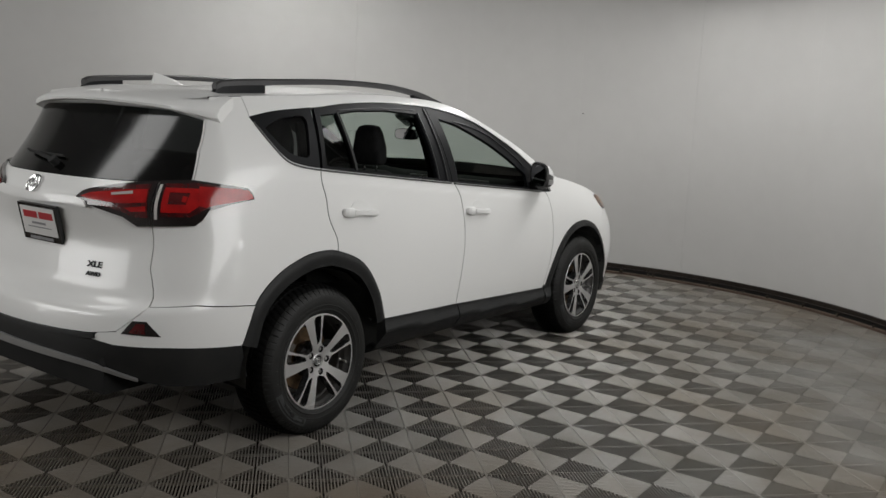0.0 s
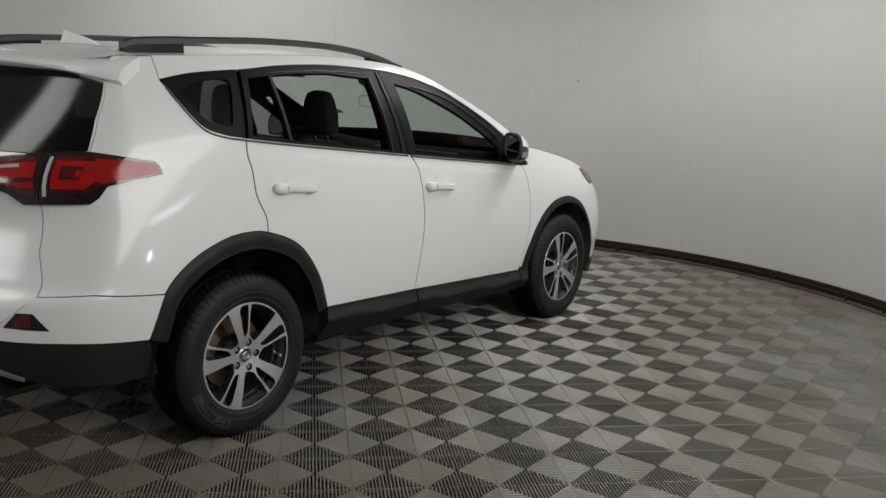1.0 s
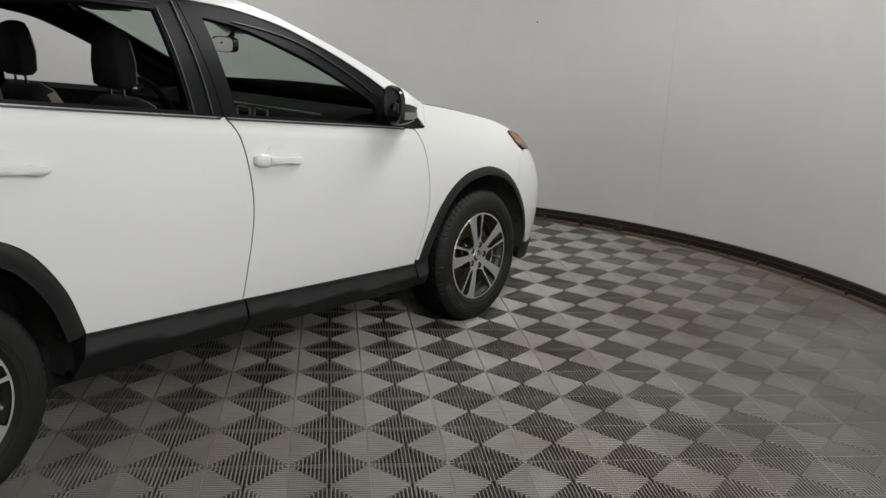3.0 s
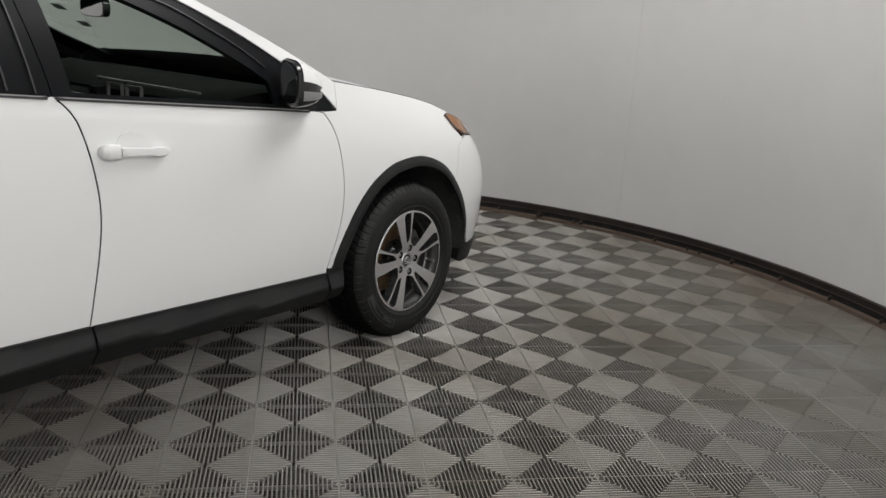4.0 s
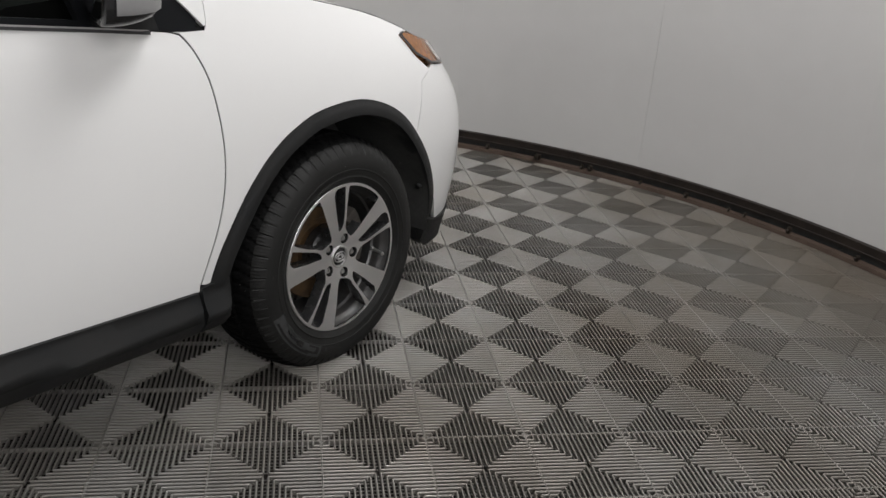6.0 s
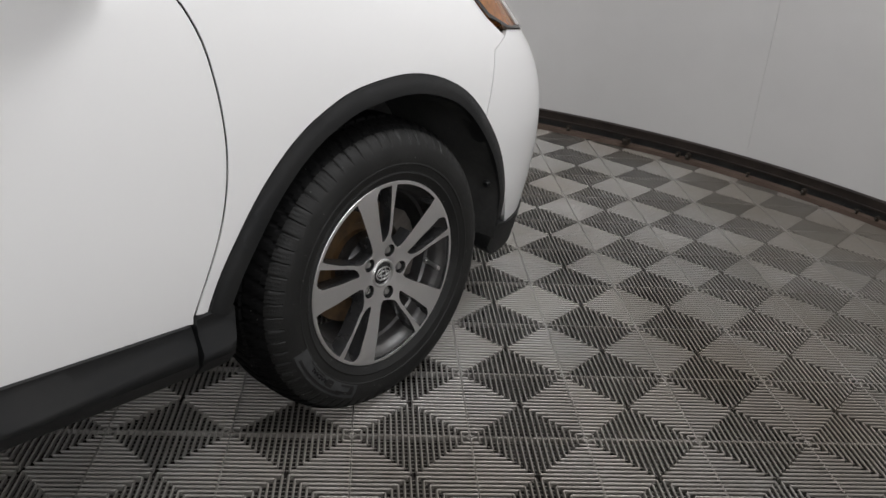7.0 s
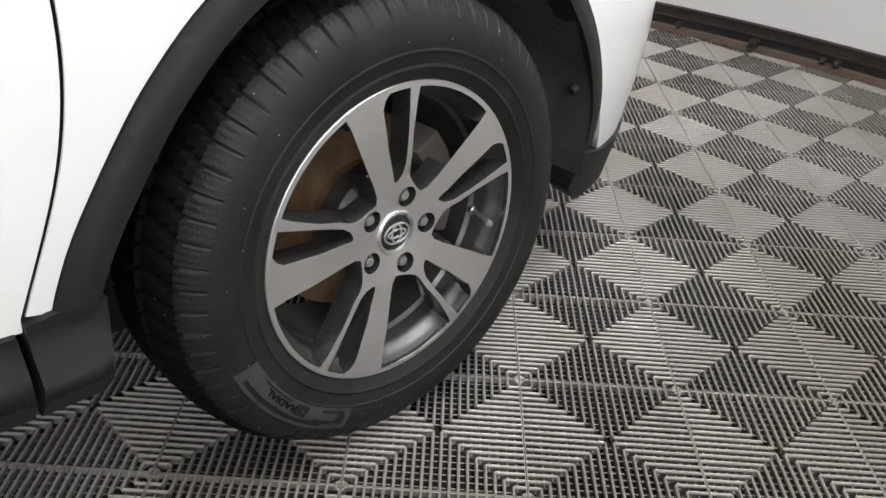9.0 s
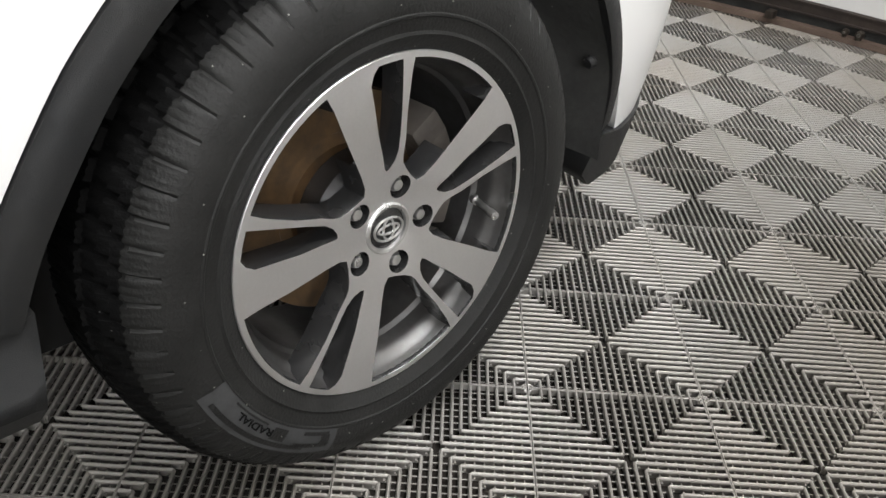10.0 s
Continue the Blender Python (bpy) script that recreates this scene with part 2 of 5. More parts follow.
def smooth_line(points, step=0.025):
    """A Catmull-Rom line through the points, in steps of about that length."""
    p = [2 * np.array(points[0]) - points[1], *map(np.array, points), 2 * np.array(points[-1]) - points[-2]]
    out = []
    for i in range(1, len(p) - 2):
        n = max(1, int(np.ceil(np.linalg.norm(p[i + 1] - p[i]) / step)))
        for k in range(n):
            t = k / n
            out.append(0.5 * (2 * p[i] + (p[i + 1] - p[i - 1]) * t + (2 * p[i - 1] - 5 * p[i] + 4 * p[i + 1] - p[i + 2]) * t * t + (3 * p[i] - p[i - 1] - 3 * p[i + 1] + p[i + 2]) * t**3))
    return out + [np.array(points[-1], float)]


def ring_of(*lines):
    """Joins lines end to end into one outline, without doubled points."""
    out = []
    for line in lines:
        for q in line:
            q = np.array(q, float)
            if not out or np.linalg.norm(q - out[-1]) > 0.004:
                out.append(q)
    if np.linalg.norm(out[0] - out[-1]) < 0.004:
        out.pop()
    dense = []
    for a, b in zip(out, out[1:] + out[:1]):
        n = max(1, int(np.linalg.norm(b - a) / 0.03))
        dense += [a + (b - a) * k / n for k in range(n)]
    return np.array(dense)


def inside(poly, pts):
    x, y = pts[:, 0], pts[:, 1]
    hit = np.zeros(len(pts), bool)
    for (x0, y0), (x1, y1) in zip(poly, np.roll(poly, -1, 0)):
        if y0 != y1:
            hit ^= ((y0 > y) != (y1 > y)) & (x < (x1 - x0) * (y - y0) / (y1 - y0) + x0)
    return hit


def inset(poly, d):
    """The outline drawn in by d."""
    area = 0.5 * np.sum(poly[:, 0] * np.roll(poly[:, 1], -1) - np.roll(poly[:, 0], -1) * poly[:, 1])
    before, after = poly - np.roll(poly, 1, 0), np.roll(poly, -1, 0) - poly
    n1 = np.stack([-before[:, 1], before[:, 0]], 1) / (np.linalg.norm(before, axis=1)[:, None] + 1e-9)
    n2 = np.stack([-after[:, 1], after[:, 0]], 1) / (np.linalg.norm(after, axis=1)[:, None] + 1e-9)
    n = n1 + n2
    n /= np.maximum(0.5, np.linalg.norm(n, axis=1)[:, None] ** 2 / 2)
    return poly + np.sign(area) * d * n


def fill(poly, step):
    from mathutils.geometry import delaunay_2d_cdt
    lo, hi = poly.min(0), poly.max(0)
    gx, gy = np.meshgrid(np.arange(lo[0] + step / 2, hi[0], step), np.arange(lo[1] + step / 2, hi[1], step))
    pts = np.stack([gx.ravel(), gy.ravel()], 1)
    pts = pts[inside(poly, pts)]
    if len(pts):
        a, b = poly, np.roll(poly, -1, 0)
        ab = b - a
        t = np.clip(((pts[:, None] - a) * ab).sum(-1) / ((ab**2).sum(-1) + 1e-12), 0, 1)
        gap = np.linalg.norm(pts[:, None] - (a + t[..., None] * ab), axis=-1).min(1)
        pts = pts[gap > 0.35 * step]
    n = len(poly)
    verts, _, faces, _, _, _ = delaunay_2d_cdt([Vector(p) for p in np.concatenate([poly, pts])], [(k, (k + 1) % n) for k in range(n)], [], 1, 1e-6)
    verts = np.array([tuple(v) for v in verts])
    tri = np.array([tuple(f) for f in faces])
    keep = inside(poly, verts[tri].mean(1))
    return verts, tri[keep]


# ---- the skin of the car ----
def spline(xs, ys):
    """A natural cubic through the points, straight beyond its ends."""
    xs, ys = np.array(xs, float), np.array(ys, float)
    n, h = len(xs), np.diff(xs)
    a, r = np.eye(n), np.zeros(n)
    for i in range(1, n - 1):
        a[i, i - 1 : i + 2] = h[i - 1], 2 * (h[i - 1] + h[i]), h[i]
        r[i] = 6 * ((ys[i + 1] - ys[i]) / h[i] - (ys[i] - ys[i - 1]) / h[i - 1])
    m = np.linalg.solve(a, r)

    def value(q):
        q = np.asarray(q, float)
        i = np.clip(np.searchsorted(xs, q) - 1, 0, n - 2)
        t = np.clip(q, xs[0], xs[-1])
        left, right, g = xs[i + 1] - t, t - xs[i], h[i]
        inner = (m[i] * left**3 + m[i + 1] * right**3) / (6 * g) + (ys[i] / g - m[i] * g / 6) * left + (ys[i + 1] / g - m[i + 1] * g / 6) * right
        s0 = (ys[1] - ys[0]) / h[0] - h[0] * (2 * m[0] + m[1]) / 6
        s1 = (ys[-1] - ys[-2]) / h[-1] + h[-1] * (m[-2] + 2 * m[-1]) / 6
        return inner + np.where(q < xs[0], (q - xs[0]) * s0, 0) + np.where(q > xs[-1], (q - xs[-1]) * s1, 0)

    return value

# half width of the body by height, and how it draws in towards tail and nose
half_width = spline([.25, .45, .65, .85, 1.0, 1.1, 1.2, 1.3, 1.4, 1.5, 1.58, 1.64], [.87, .898, .908, .908, .902, .893, .878, .851, .812, .762, .712, .655])
tail_taper = spline([.25, .7, .9, 1.13, 1.3, 1.6], [.045, .05, .08, .12, .14, .16])
nose_taper = spline([.25, .7, .9, 1.05, 1.2, 1.6], [.015, .02, .04, .08, .13, .16])
tail_y = spline([.25, .5, .62, .665, .69, .71, .74, .80, .88, .96, 1.1, 1.2, 1.35, 1.5, 1.6], [-.96, -1.02, -1.003, -.992, -.974, -.935, -.902, -.880, -.858, -.848, -.866, -.80, -.66, -.55, -.48])
tail_square = spline([.25, .75, 1.2, 1.6], [.8, .76, .52, .46])
tail_flat = spline([.25, .75, 1.2, 1.6], [.55, .55, .46, .42])
nose_y = spline([.25, .5, .65, .8, .9, .97, 1.05, 1.2], [3.545, 3.61, 3.605, 3.505, 3.37, 3.275, 3.2, 3.1])
TAIL, NOSE = -.40, 3.0



def side_x(y, z):
    d = z - 1.206 + .0956 * y  # the shoulder: a soft step below the windows
    crease = .004 * (np.tanh(-d / .010) - 1) / 2 * np.exp(-np.clip(d, 0, None) / .05) * np.clip((2.4 - y) / .5, 0, 1) * np.clip((y + .3) / .6, 0, 1)
    return crease + half_width(z) - tail_taper(z) * np.maximum(0, .5 - y) ** 2 - nose_taper(z) * np.maximum(0, y - 1.7) ** 2



def surf(u, z):
    """A place on the skin: u runs along the car and round both ends to its middle, one unit past TAIL and NOSE."""
    u, z = np.broadcast_arrays(np.asarray(u, float), np.asarray(z, float))
    y = np.clip(u, TAIL, NOSE)
    x0 = side_x(y, z)
    slope = 2 * tail_taper(z) * np.maximum(0, .5 - y) - 2 * nose_taper(z) * np.maximum(0, y - 1.7)
    rear = u < TAIL
    v = np.clip(np.where(rear, TAIL - u, u - NOSE), 0, 1)
    sign = np.where(rear, -1.0, 1.0)
    end = np.where(rear, tail_y(z), nose_y(z))
    k = np.where(rear, tail_square(z), .84) * np.abs(end - y)
    x1, y1 = x0 + sign * slope * k, y + sign * k
    x2 = np.where(rear, tail_flat(z), .64)
    b0, b1, b2, b3 = (1 - v) ** 3, 3 * v * (1 - v) ** 2, 3 * v * v * (1 - v), v**3
    x = np.where(v > 0, b0 * x0 + b1 * x1 + b2 * x2, x0)
    yy = np.where(v > 0, b0 * y + b1 * y1 + (b2 + b3) * end, u)
    return np.stack([x, yy, z], -1)


def skin(u, z, off=0.0):
    """Places and outward normals of the skin."""
    p, e = surf(u, z), 1e-3
    n = np.cross(surf(np.asarray(u) + e, z) - surf(np.asarray(u) - e, z), surf(u, np.asarray(z) + e) - surf(u, np.asarray(z) - e))
    n /= np.linalg.norm(n, axis=-1)[..., None] + 1e-12
    return p + off * n, n


def raised(u, z, off, bulge):
    """Places and normals of a sheet that stands off the skin, evenly or by bulge(u, z)."""
    if bulge is None:
        return skin(u, z, off)
    out = lambda a, b: (lambda p, n: p + (off + bulge(a, b))[:, None] * n)(*skin(a, b))
    e = 1e-3
    n = np.cross(out(u + e, z) - out(u - e, z), out(u, z + e) - out(u, z - e))
    return out(u, z), n / (np.linalg.norm(n, axis=-1)[:, None] + 1e-12)


def panel(name, poly, mat, parent, side=1, off=0.0, gap=0.0, lip=0.016, step=0.045, label="", bulge=None):
    """A sheet of the skin with the outline poly in (u, z), and a lip turned in round its edge."""
    poly = np.array(poly, float)
    if gap:
        drawn = inset(poly, gap)
        drawn[:, 0] = np.where(poly[:, 0] < -1.3995, -1.4, np.where(poly[:, 0] > 3.9995, 4.0, drawn[:, 0]))
        poly = drawn
    flat, tri = fill(poly, step)
    p, n = raised(flat[:, 0], flat[:, 1], off, bulge)
    c = np.cross(p[tri[:, 1]] - p[tri[:, 0]], p[tri[:, 2]] - p[tri[:, 0]])
    wrong = (c * n[tri[:, 0]]).sum(1) < 0
    tri[wrong] = tri[wrong][:, ::-1]
    faces = [tuple(f) for f in tri]
    if lip:
        edge = poly
        q, m = skin(edge[:, 0], edge[:, 1], 0.0)
        top = raised(edge[:, 0], edge[:, 1], off, bulge)[0]
        k, b = len(edge), len(p)
        ahead = np.roll(top, -1, 0) - np.roll(top, 1, 0)
        out = np.cross(ahead, m)
        out /= np.linalg.norm(out, axis=1)[:, None] + 1e-12
        area = np.sum(edge[:, 0] * np.roll(edge[:, 1], -1) - np.roll(edge[:, 0], -1) * edge[:, 1])
        out *= np.sign(area)
        p, n = np.concatenate([p, top, top - lip * m]), np.concatenate([n, out, out])
        for i in range(k):
            j = (i + 1) % k
            faces.append((b + i, b + k + i, b + k + j, b + j) if area > 0 else (b + j, b + k + j, b + k + i, b + i))
    if side < 0:
        p, n = p * (-1, 1, 1), n * (-1, 1, 1)
        faces = [f[::-1] for f in faces]
    return raw(name, p, faces, mat, parent, normals=n, label=label)


# ---- the booth ----
BOOTH, RADIUS = np.array([0.564, 1.919]), 3.289
ROLLERS = [(37.0, 0.012), (44.5, 0.013), (52.0, 0.010), (58.5, 0.013), (64.8, 0.012), (71.2, 0.014), (75.5, 0.009), (77.1, 0.008), (81.5, 0.013), (86.3, 0.008), (91.7, 0.015), (92.6, 0.012), (103.0, 0.013), (108.0, 0.010), (119.0, 0.013), (131.0, 0.012), (143.0, 0.013)]


def wall_line(step=2.0, back=-6.5):
    """The wall's line: an arc round the car's nose, and straight runs back on both sides."""
    arc = [(BOOTH[0] + RADIUS * math.cos(radians(a)), BOOTH[1] + RADIUS * math.sin(radians(a))) for a in np.arange(25, 155.01, step)]
    run = (arc[0][1] - back) / math.cos(radians(25)) * math.sin(radians(25))
    return [(arc[0][0] + run, back)] + arc + [(arc[-1][0] - run, back)]


def ribbon(name, line, z0, z1, depth, mat, parent=None, label=""):
    """An upright sheet along a line, with thickness to its outside."""
    line = np.array(line, float)
    t = np.gradient(line, axis=0)
    n = np.stack([t[:, 1], -t[:, 0]], 1) / np.linalg.norm(t, axis=1)[:, None]
    k, outer = len(line), line + depth * n
    v = [(*p, z) for z in (z0, z1) for p in line] + [(*p, z) for z in (z0, z1) for p in outer]
    f = []
    for i in range(k - 1):
        f += [(i, i + 1, k + i + 1, k + i), (2 * k + i + 1, 2 * k + i, 3 * k + i, 3 * k + i + 1), (k + i, k + i + 1, 3 * k + i + 1, 3 * k + i), (i + 1, i, 2 * k + i, 2 * k + i + 1)]
    f += [(0, k, 3 * k, 2 * k), (k - 1, 3 * k - 1, 4 * k - 1, 2 * k - 1)]
    return raw(name, v, f, mat, parent, label=label, sharp=30)


def on_arc(a, r=RADIUS, z=0.0):
    return Vector((BOOTH[0] + r * math.cos(radians(a)), BOOTH[1] + r * math.sin(radians(a)), z))


def booth():
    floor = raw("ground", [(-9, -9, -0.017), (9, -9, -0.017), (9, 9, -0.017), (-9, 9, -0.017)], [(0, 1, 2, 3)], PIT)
    tagged(floor, "near-black ground under the ribbed floor tiles, shade of the gaps in its colour", "floor", kind="structure")
    line = wall_line()
    wall = ribbon("wall_curved", [(BOOTH[0] + (p[0] - BOOTH[0]) * 1.012, BOOTH[1] + (p[1] - BOOTH[1]) * 1.012) for p in line], 0.03, CEILING, 0.08, WALL)
    tagged(wall, "white curved wall round the photo booth", "wall", kind="structure")
    seams = [27.1, 47.1, 67.1, 87.1, 107.1, 127.1, 147.1]
    for a, b in zip(seams, seams[1:]):
        ribbon("panel", [on_arc(q)[:2] for q in np.linspace(a + (0.012 if a == 87.1 else 0.003), b - (0.012 if b == 87.1 else 0.003), 11)], 0.092, CEILING - 0.01, 0.02, WALL, wall)
    for i in (0, -1):
        end = np.array(line[i])
        corner = np.array(on_arc(27.08 if i == 0 else 147.12)[:2])
        ribbon("panel", [end, corner] if i == 0 else [corner, end], 0.092, CEILING - 0.01, 0.02, WALL, wall)
    for a, z in ((106.5, 1.57),):
        bm = bmesh.new()
        p = on_arc(a, RADIUS + 0.002, z)
        rod(bm, p, p + (on_arc(a, RADIUS - 1, z) - p).normalized() * 0.006, 0.008, 10, 0.006)
        part("screw_head", bm, BOLT, wall)
    back = raw("wall_back", *slab((-7.5, -6.7, 0), (8.6, -6.5, CEILING)), WALL, smooth=False)
    tagged(back, "plain white wall closing the booth", "wall", kind="structure")
    roof = raw("ceiling", *slab((-9, -7, CEILING), (9, 6, CEILING + 0.1)), CEIL, smooth=False)
    tagged(roof, "plain grey ceiling over the booth", "ceiling", kind="structure")
    # the steel channel at the foot of the wall, over a brown rail with rollers and bolts
    sweep = np.arange(25, 155.1, 2)
    track = ribbon("trim", [on_arc(a, RADIUS - 0.012)[:2] for a in sweep], 0.052, 0.098, 0.05, TRACK)
    tagged(track, "dark steel channel along the foot of the wall", "skirting", kind="structure")
    ribbon("channel_lip", [on_arc(a, RADIUS - 0.022)[:2] for a in sweep], 0.090, 0.096, 0.012, TRACK, track)
    ribbon("channel_lip", [on_arc(a, RADIUS - 0.022)[:2] for a in sweep], 0.052, 0.058, 0.012, TRACK, track)
    ribbon("backing", [on_arc(a, RADIUS + 0.006)[:2] for a in sweep], 0.0, 0.052, 0.02, LINER, track)
    ribbon("rail", [on_arc(a, RADIUS - 0.05)[:2] for a in sweep], 0.0, 0.020, 0.04, RAILBROWN, track, "brown rusty floor rail")
    for a, r in ROLLERS:
        p = on_arc(a, RADIUS - 0.046)
        inward = (on_arc(a, RADIUS - 1) - on_arc(a)).normalized()
        bm = bmesh.new()
        rod(bm, p + Vector((0, 0, 0.020)), p + Vector((0, 0, 0.024 + r)), r * 0.75, 10)
        rod(bm, p + Vector((0, 0, 0.024 + r)) - inward * 0.012, p + Vector((0, 0, 0.024 + r)) + inward * 0.010, r, 14, r * 0.85)
        roller = part("roller", bm, BOLT, track, bevel=0.002)
        bm = bmesh.new()
        rod(bm, p + Vector((0, 0, 0.024 + r)) + inward * 0.009, p + Vector((0, 0, 0.024 + r)) + inward * 0.016, r * 0.5, 6)
        part("bolt_head", bm, STEEL, roller, bevel=0.001)
    for a in (97.4, 112.0):
        bm = bmesh.new()
        box(bm, on_arc(a, RADIUS - 0.05, 0.034), (0.045, 0.03, 0.028), Matrix.Rotation(radians(a), 4, "Z"))
        part("stop_block", bm, BOLT, track, bevel=0.003)


def slab(lo, hi):
    (a, b, c), (d, e, f) = lo, hi
    return [(a, b, c), (d, b, c), (d, e, c), (a, e, c), (a, b, f), (d, b, f), (d, e, f), (a, e, f)], [(3, 2, 1, 0), (4, 5, 6, 7), (0, 1, 5, 4), (1, 2, 6, 5), (2, 3, 7, 6), (3, 0, 4, 7)]


def added_lamp(at, target, lx, ly, watts, way):
    """An added, unseen flat lamp in a shallow housing, hung from the ceiling, tilted at the car."""
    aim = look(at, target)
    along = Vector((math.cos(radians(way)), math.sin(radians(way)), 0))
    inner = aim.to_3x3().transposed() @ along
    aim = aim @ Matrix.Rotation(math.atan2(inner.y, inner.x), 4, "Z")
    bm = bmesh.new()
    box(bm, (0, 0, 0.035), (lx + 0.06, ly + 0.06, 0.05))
    ob = part("added_light", bm, SILVER, bevel=0.006)
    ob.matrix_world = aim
    tagged(ob, "added flat light out of view, in a grey metal housing", "lamp", "booth lights")
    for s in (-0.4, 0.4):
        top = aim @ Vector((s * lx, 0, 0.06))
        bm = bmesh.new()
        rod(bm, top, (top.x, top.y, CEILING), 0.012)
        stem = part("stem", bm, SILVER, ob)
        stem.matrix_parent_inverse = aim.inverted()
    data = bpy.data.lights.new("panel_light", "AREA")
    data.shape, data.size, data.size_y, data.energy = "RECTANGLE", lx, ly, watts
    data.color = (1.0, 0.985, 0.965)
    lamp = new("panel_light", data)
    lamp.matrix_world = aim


def round_lamp(at, target, radius, watts):
    """A small round lamp on a tripod."""
    aim = look(at, target)
    bm = bmesh.new()
    m = aim @ Matrix.Translation((0, 0, 0.05))
    bmesh.ops.create_cone(bm, cap_ends=True, segments=32, radius1=radius + 0.02, radius2=radius * 0.5, depth=0.09, matrix=m)
    ob = part("round_lamp", bm, GLOSSY, bevel=0.004)
    tagged(ob, "small round lamp with a black hood on a tripod", "lamp")
    for k in range(3):
        a = 2 * math.pi * k / 3
        bm = bmesh.new()
        rod(bm, Vector(at) + Vector((0.02, 0, -0.03)), (at[0] + 0.35 * math.cos(a), at[1] + 0.35 * math.sin(a), 0.0), 0.01)
        part("tripod_leg", bm, GLOSSY, ob)
    data = bpy.data.lights.new("round_light", "AREA")
    data.shape, data.size, data.energy = "DISK", 2 * radius, watts
    lamp = new("round_light", data)
    lamp.matrix_world = aim


booth()
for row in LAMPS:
    added_lamp(*row)
round_lamp((4.75, 0.7, 1.1), (0.9, -0.2, 0.9), 0.09, 8)


# ---- the car: lines of its body in (u, z) ----
HUB_Z, BASE = 0.351, 2.66
CUT1 = smooth_line([(0.045, 1.245), (0.04, 1.185), (0.054, 1.12), (0.066, 1.02), (0.11, 0.925), (0.115, 0.864)])
CUT2 = smooth_line([(1.05, 1.152), (1.11, 1.08), (1.153, 0.92), (1.163, 0.76), (1.13, 0.54), (1.115, 0.45)])
CUT3 = smooth_line([(2.10, 1.046), (2.120, 1.04), (2.160, 0.995), (2.20, 0.908), (2.227, 0.751), (2.213, 0.601), (2.15, 0.42)])
BELT = smooth_line([(-0.256, 1.470), (-0.20, 1.372), (-0.135, 1.293), (-0.06, 1.264), (0.045, 1.248), (0.25, 1.226), (0.88, 1.165), (1.43, 1.113), (1.87, 1.072), (2.195, 1.037)])
DLO_TOP = smooth_line([(-0.256, 1.476), (-0.137, 1.502), (0.0, 1.518), (0.137, 1.53), (0.33, 1.553), (0.62, 1.566), (0.93, 1.558), (1.08, 1.545), (1.22, 1.524), (1.41, 1.475), (1.58, 1.404), (1.75, 1.323), (1.93, 1.226), (2.1, 1.132), (2.195, 1.052)])
EDGE = spline([-1.4, -0.6, -0.256, 0.0, 0.3, 0.62, 0.93, 1.2, 1.5, 1.85, 2.1, 2.3], [1.54, 1.545, 1.562, 1.575, 1.592, 1.602, 1.596, 1.567, 1.468, 1.315, 1.198, 1.10])
HOOD = spline([2.1, 2.4, 2.75, 2.9, 3.05, 3.2, 3.5, 3.9], [1.167, 1.122, 1.060, 1.024, 0.975, 0.946, 0.90, 0.89])
REAR_ARCH = smooth_line([(-0.43, 0.51), (-0.375, 0.675), (-0.26, 0.784), (-0.11, 0.853), (0.01, 0.873), (0.12, 0.862), (0.287, 0.79), (0.405, 0.645), (0.47, 0.485)])
FRONT_ARCH = smooth_line([(2.178, 0.413), (2.212, 0.499), (2.275, 0.603), (2.323, 0.664), (2.383, 0.721), (2.46, 0.768), (2.575, 0.805), (2.76, 0.809), (2.935, 0.745), (3.07, 0.604), (3.145, 0.456), (3.16, 0.36)])
SILL = [(0.47, 0.476), (1.117, 0.453), (2.15, 0.40), (2.2, 0.398)]


def stretch(line, lo, hi):
    """The part of a line whose u lies between lo and hi."""
    return [p for p in line if lo - 1e-9 <= p[0] <= hi + 1e-9]


def at_u(line, u):
    line = np.array(line)
    order = np.argsort(line[:, 0])
    return np.array((u, np.interp(u, line[order, 0], line[order, 1])))


def frame_ring(outer, *holes):
    """One outline round a plate with holes, by narrow slits."""
    path = [np.array(p) for p in outer]
    for hole in holes:
        hole = [np.array(p) for p in hole]
        i, j = min(((a, b) for a in range(len(path)) for b in range(len(hole))), key=lambda k: np.linalg.norm(path[k[0]] - hole[k[1]]))
        spin = lambda q: sum(a[0] * b[1] - b[0] * a[1] for a, b in zip(q, q[1:] + q[:1]))
        if spin(path) * spin(hole) > 0:
            hole = hole[::-1]
            j = len(hole) - 1 - j
        turn = hole[j:] + hole[: j + 1]
        nudge = np.array((1e-4, 1.3e-4))
        path = path[: i + 1] + turn[:-1] + [turn[-1] + nudge, path[i] + nudge] + path[i + 1 :]
    return np.array(path)


def cap(name, u0, u1, edge, crown, bulge, mat, parent, rows=40, cols=24, inset_x=0.0, label=""):
    """A sheet that spans the car from edge to edge over the stretch u0..u1."""
    us, ss = np.linspace(u0, u1, rows), np.linspace(-1, 1, cols)
    v = []
    for u in us:
        x, y, z = surf(u, edge(u))
        for s in ss:
            a = 1 - s * s
            v.append((s * (x - inset_x), y + bulge(u) * a, z + crown(u) * a))
    f = [(i * cols + j, i * cols + j + 1, (i + 1) * cols + j + 1, (i + 1) * cols + j) for i in range(rows - 1) for j in range(cols - 1)]
    return raw(name, v, f, mat, parent, label=label)


def both(name, poly, mat, parent, **how):
    return [panel(name, poly, mat, parent, side, **how) for side in (1, -1)]


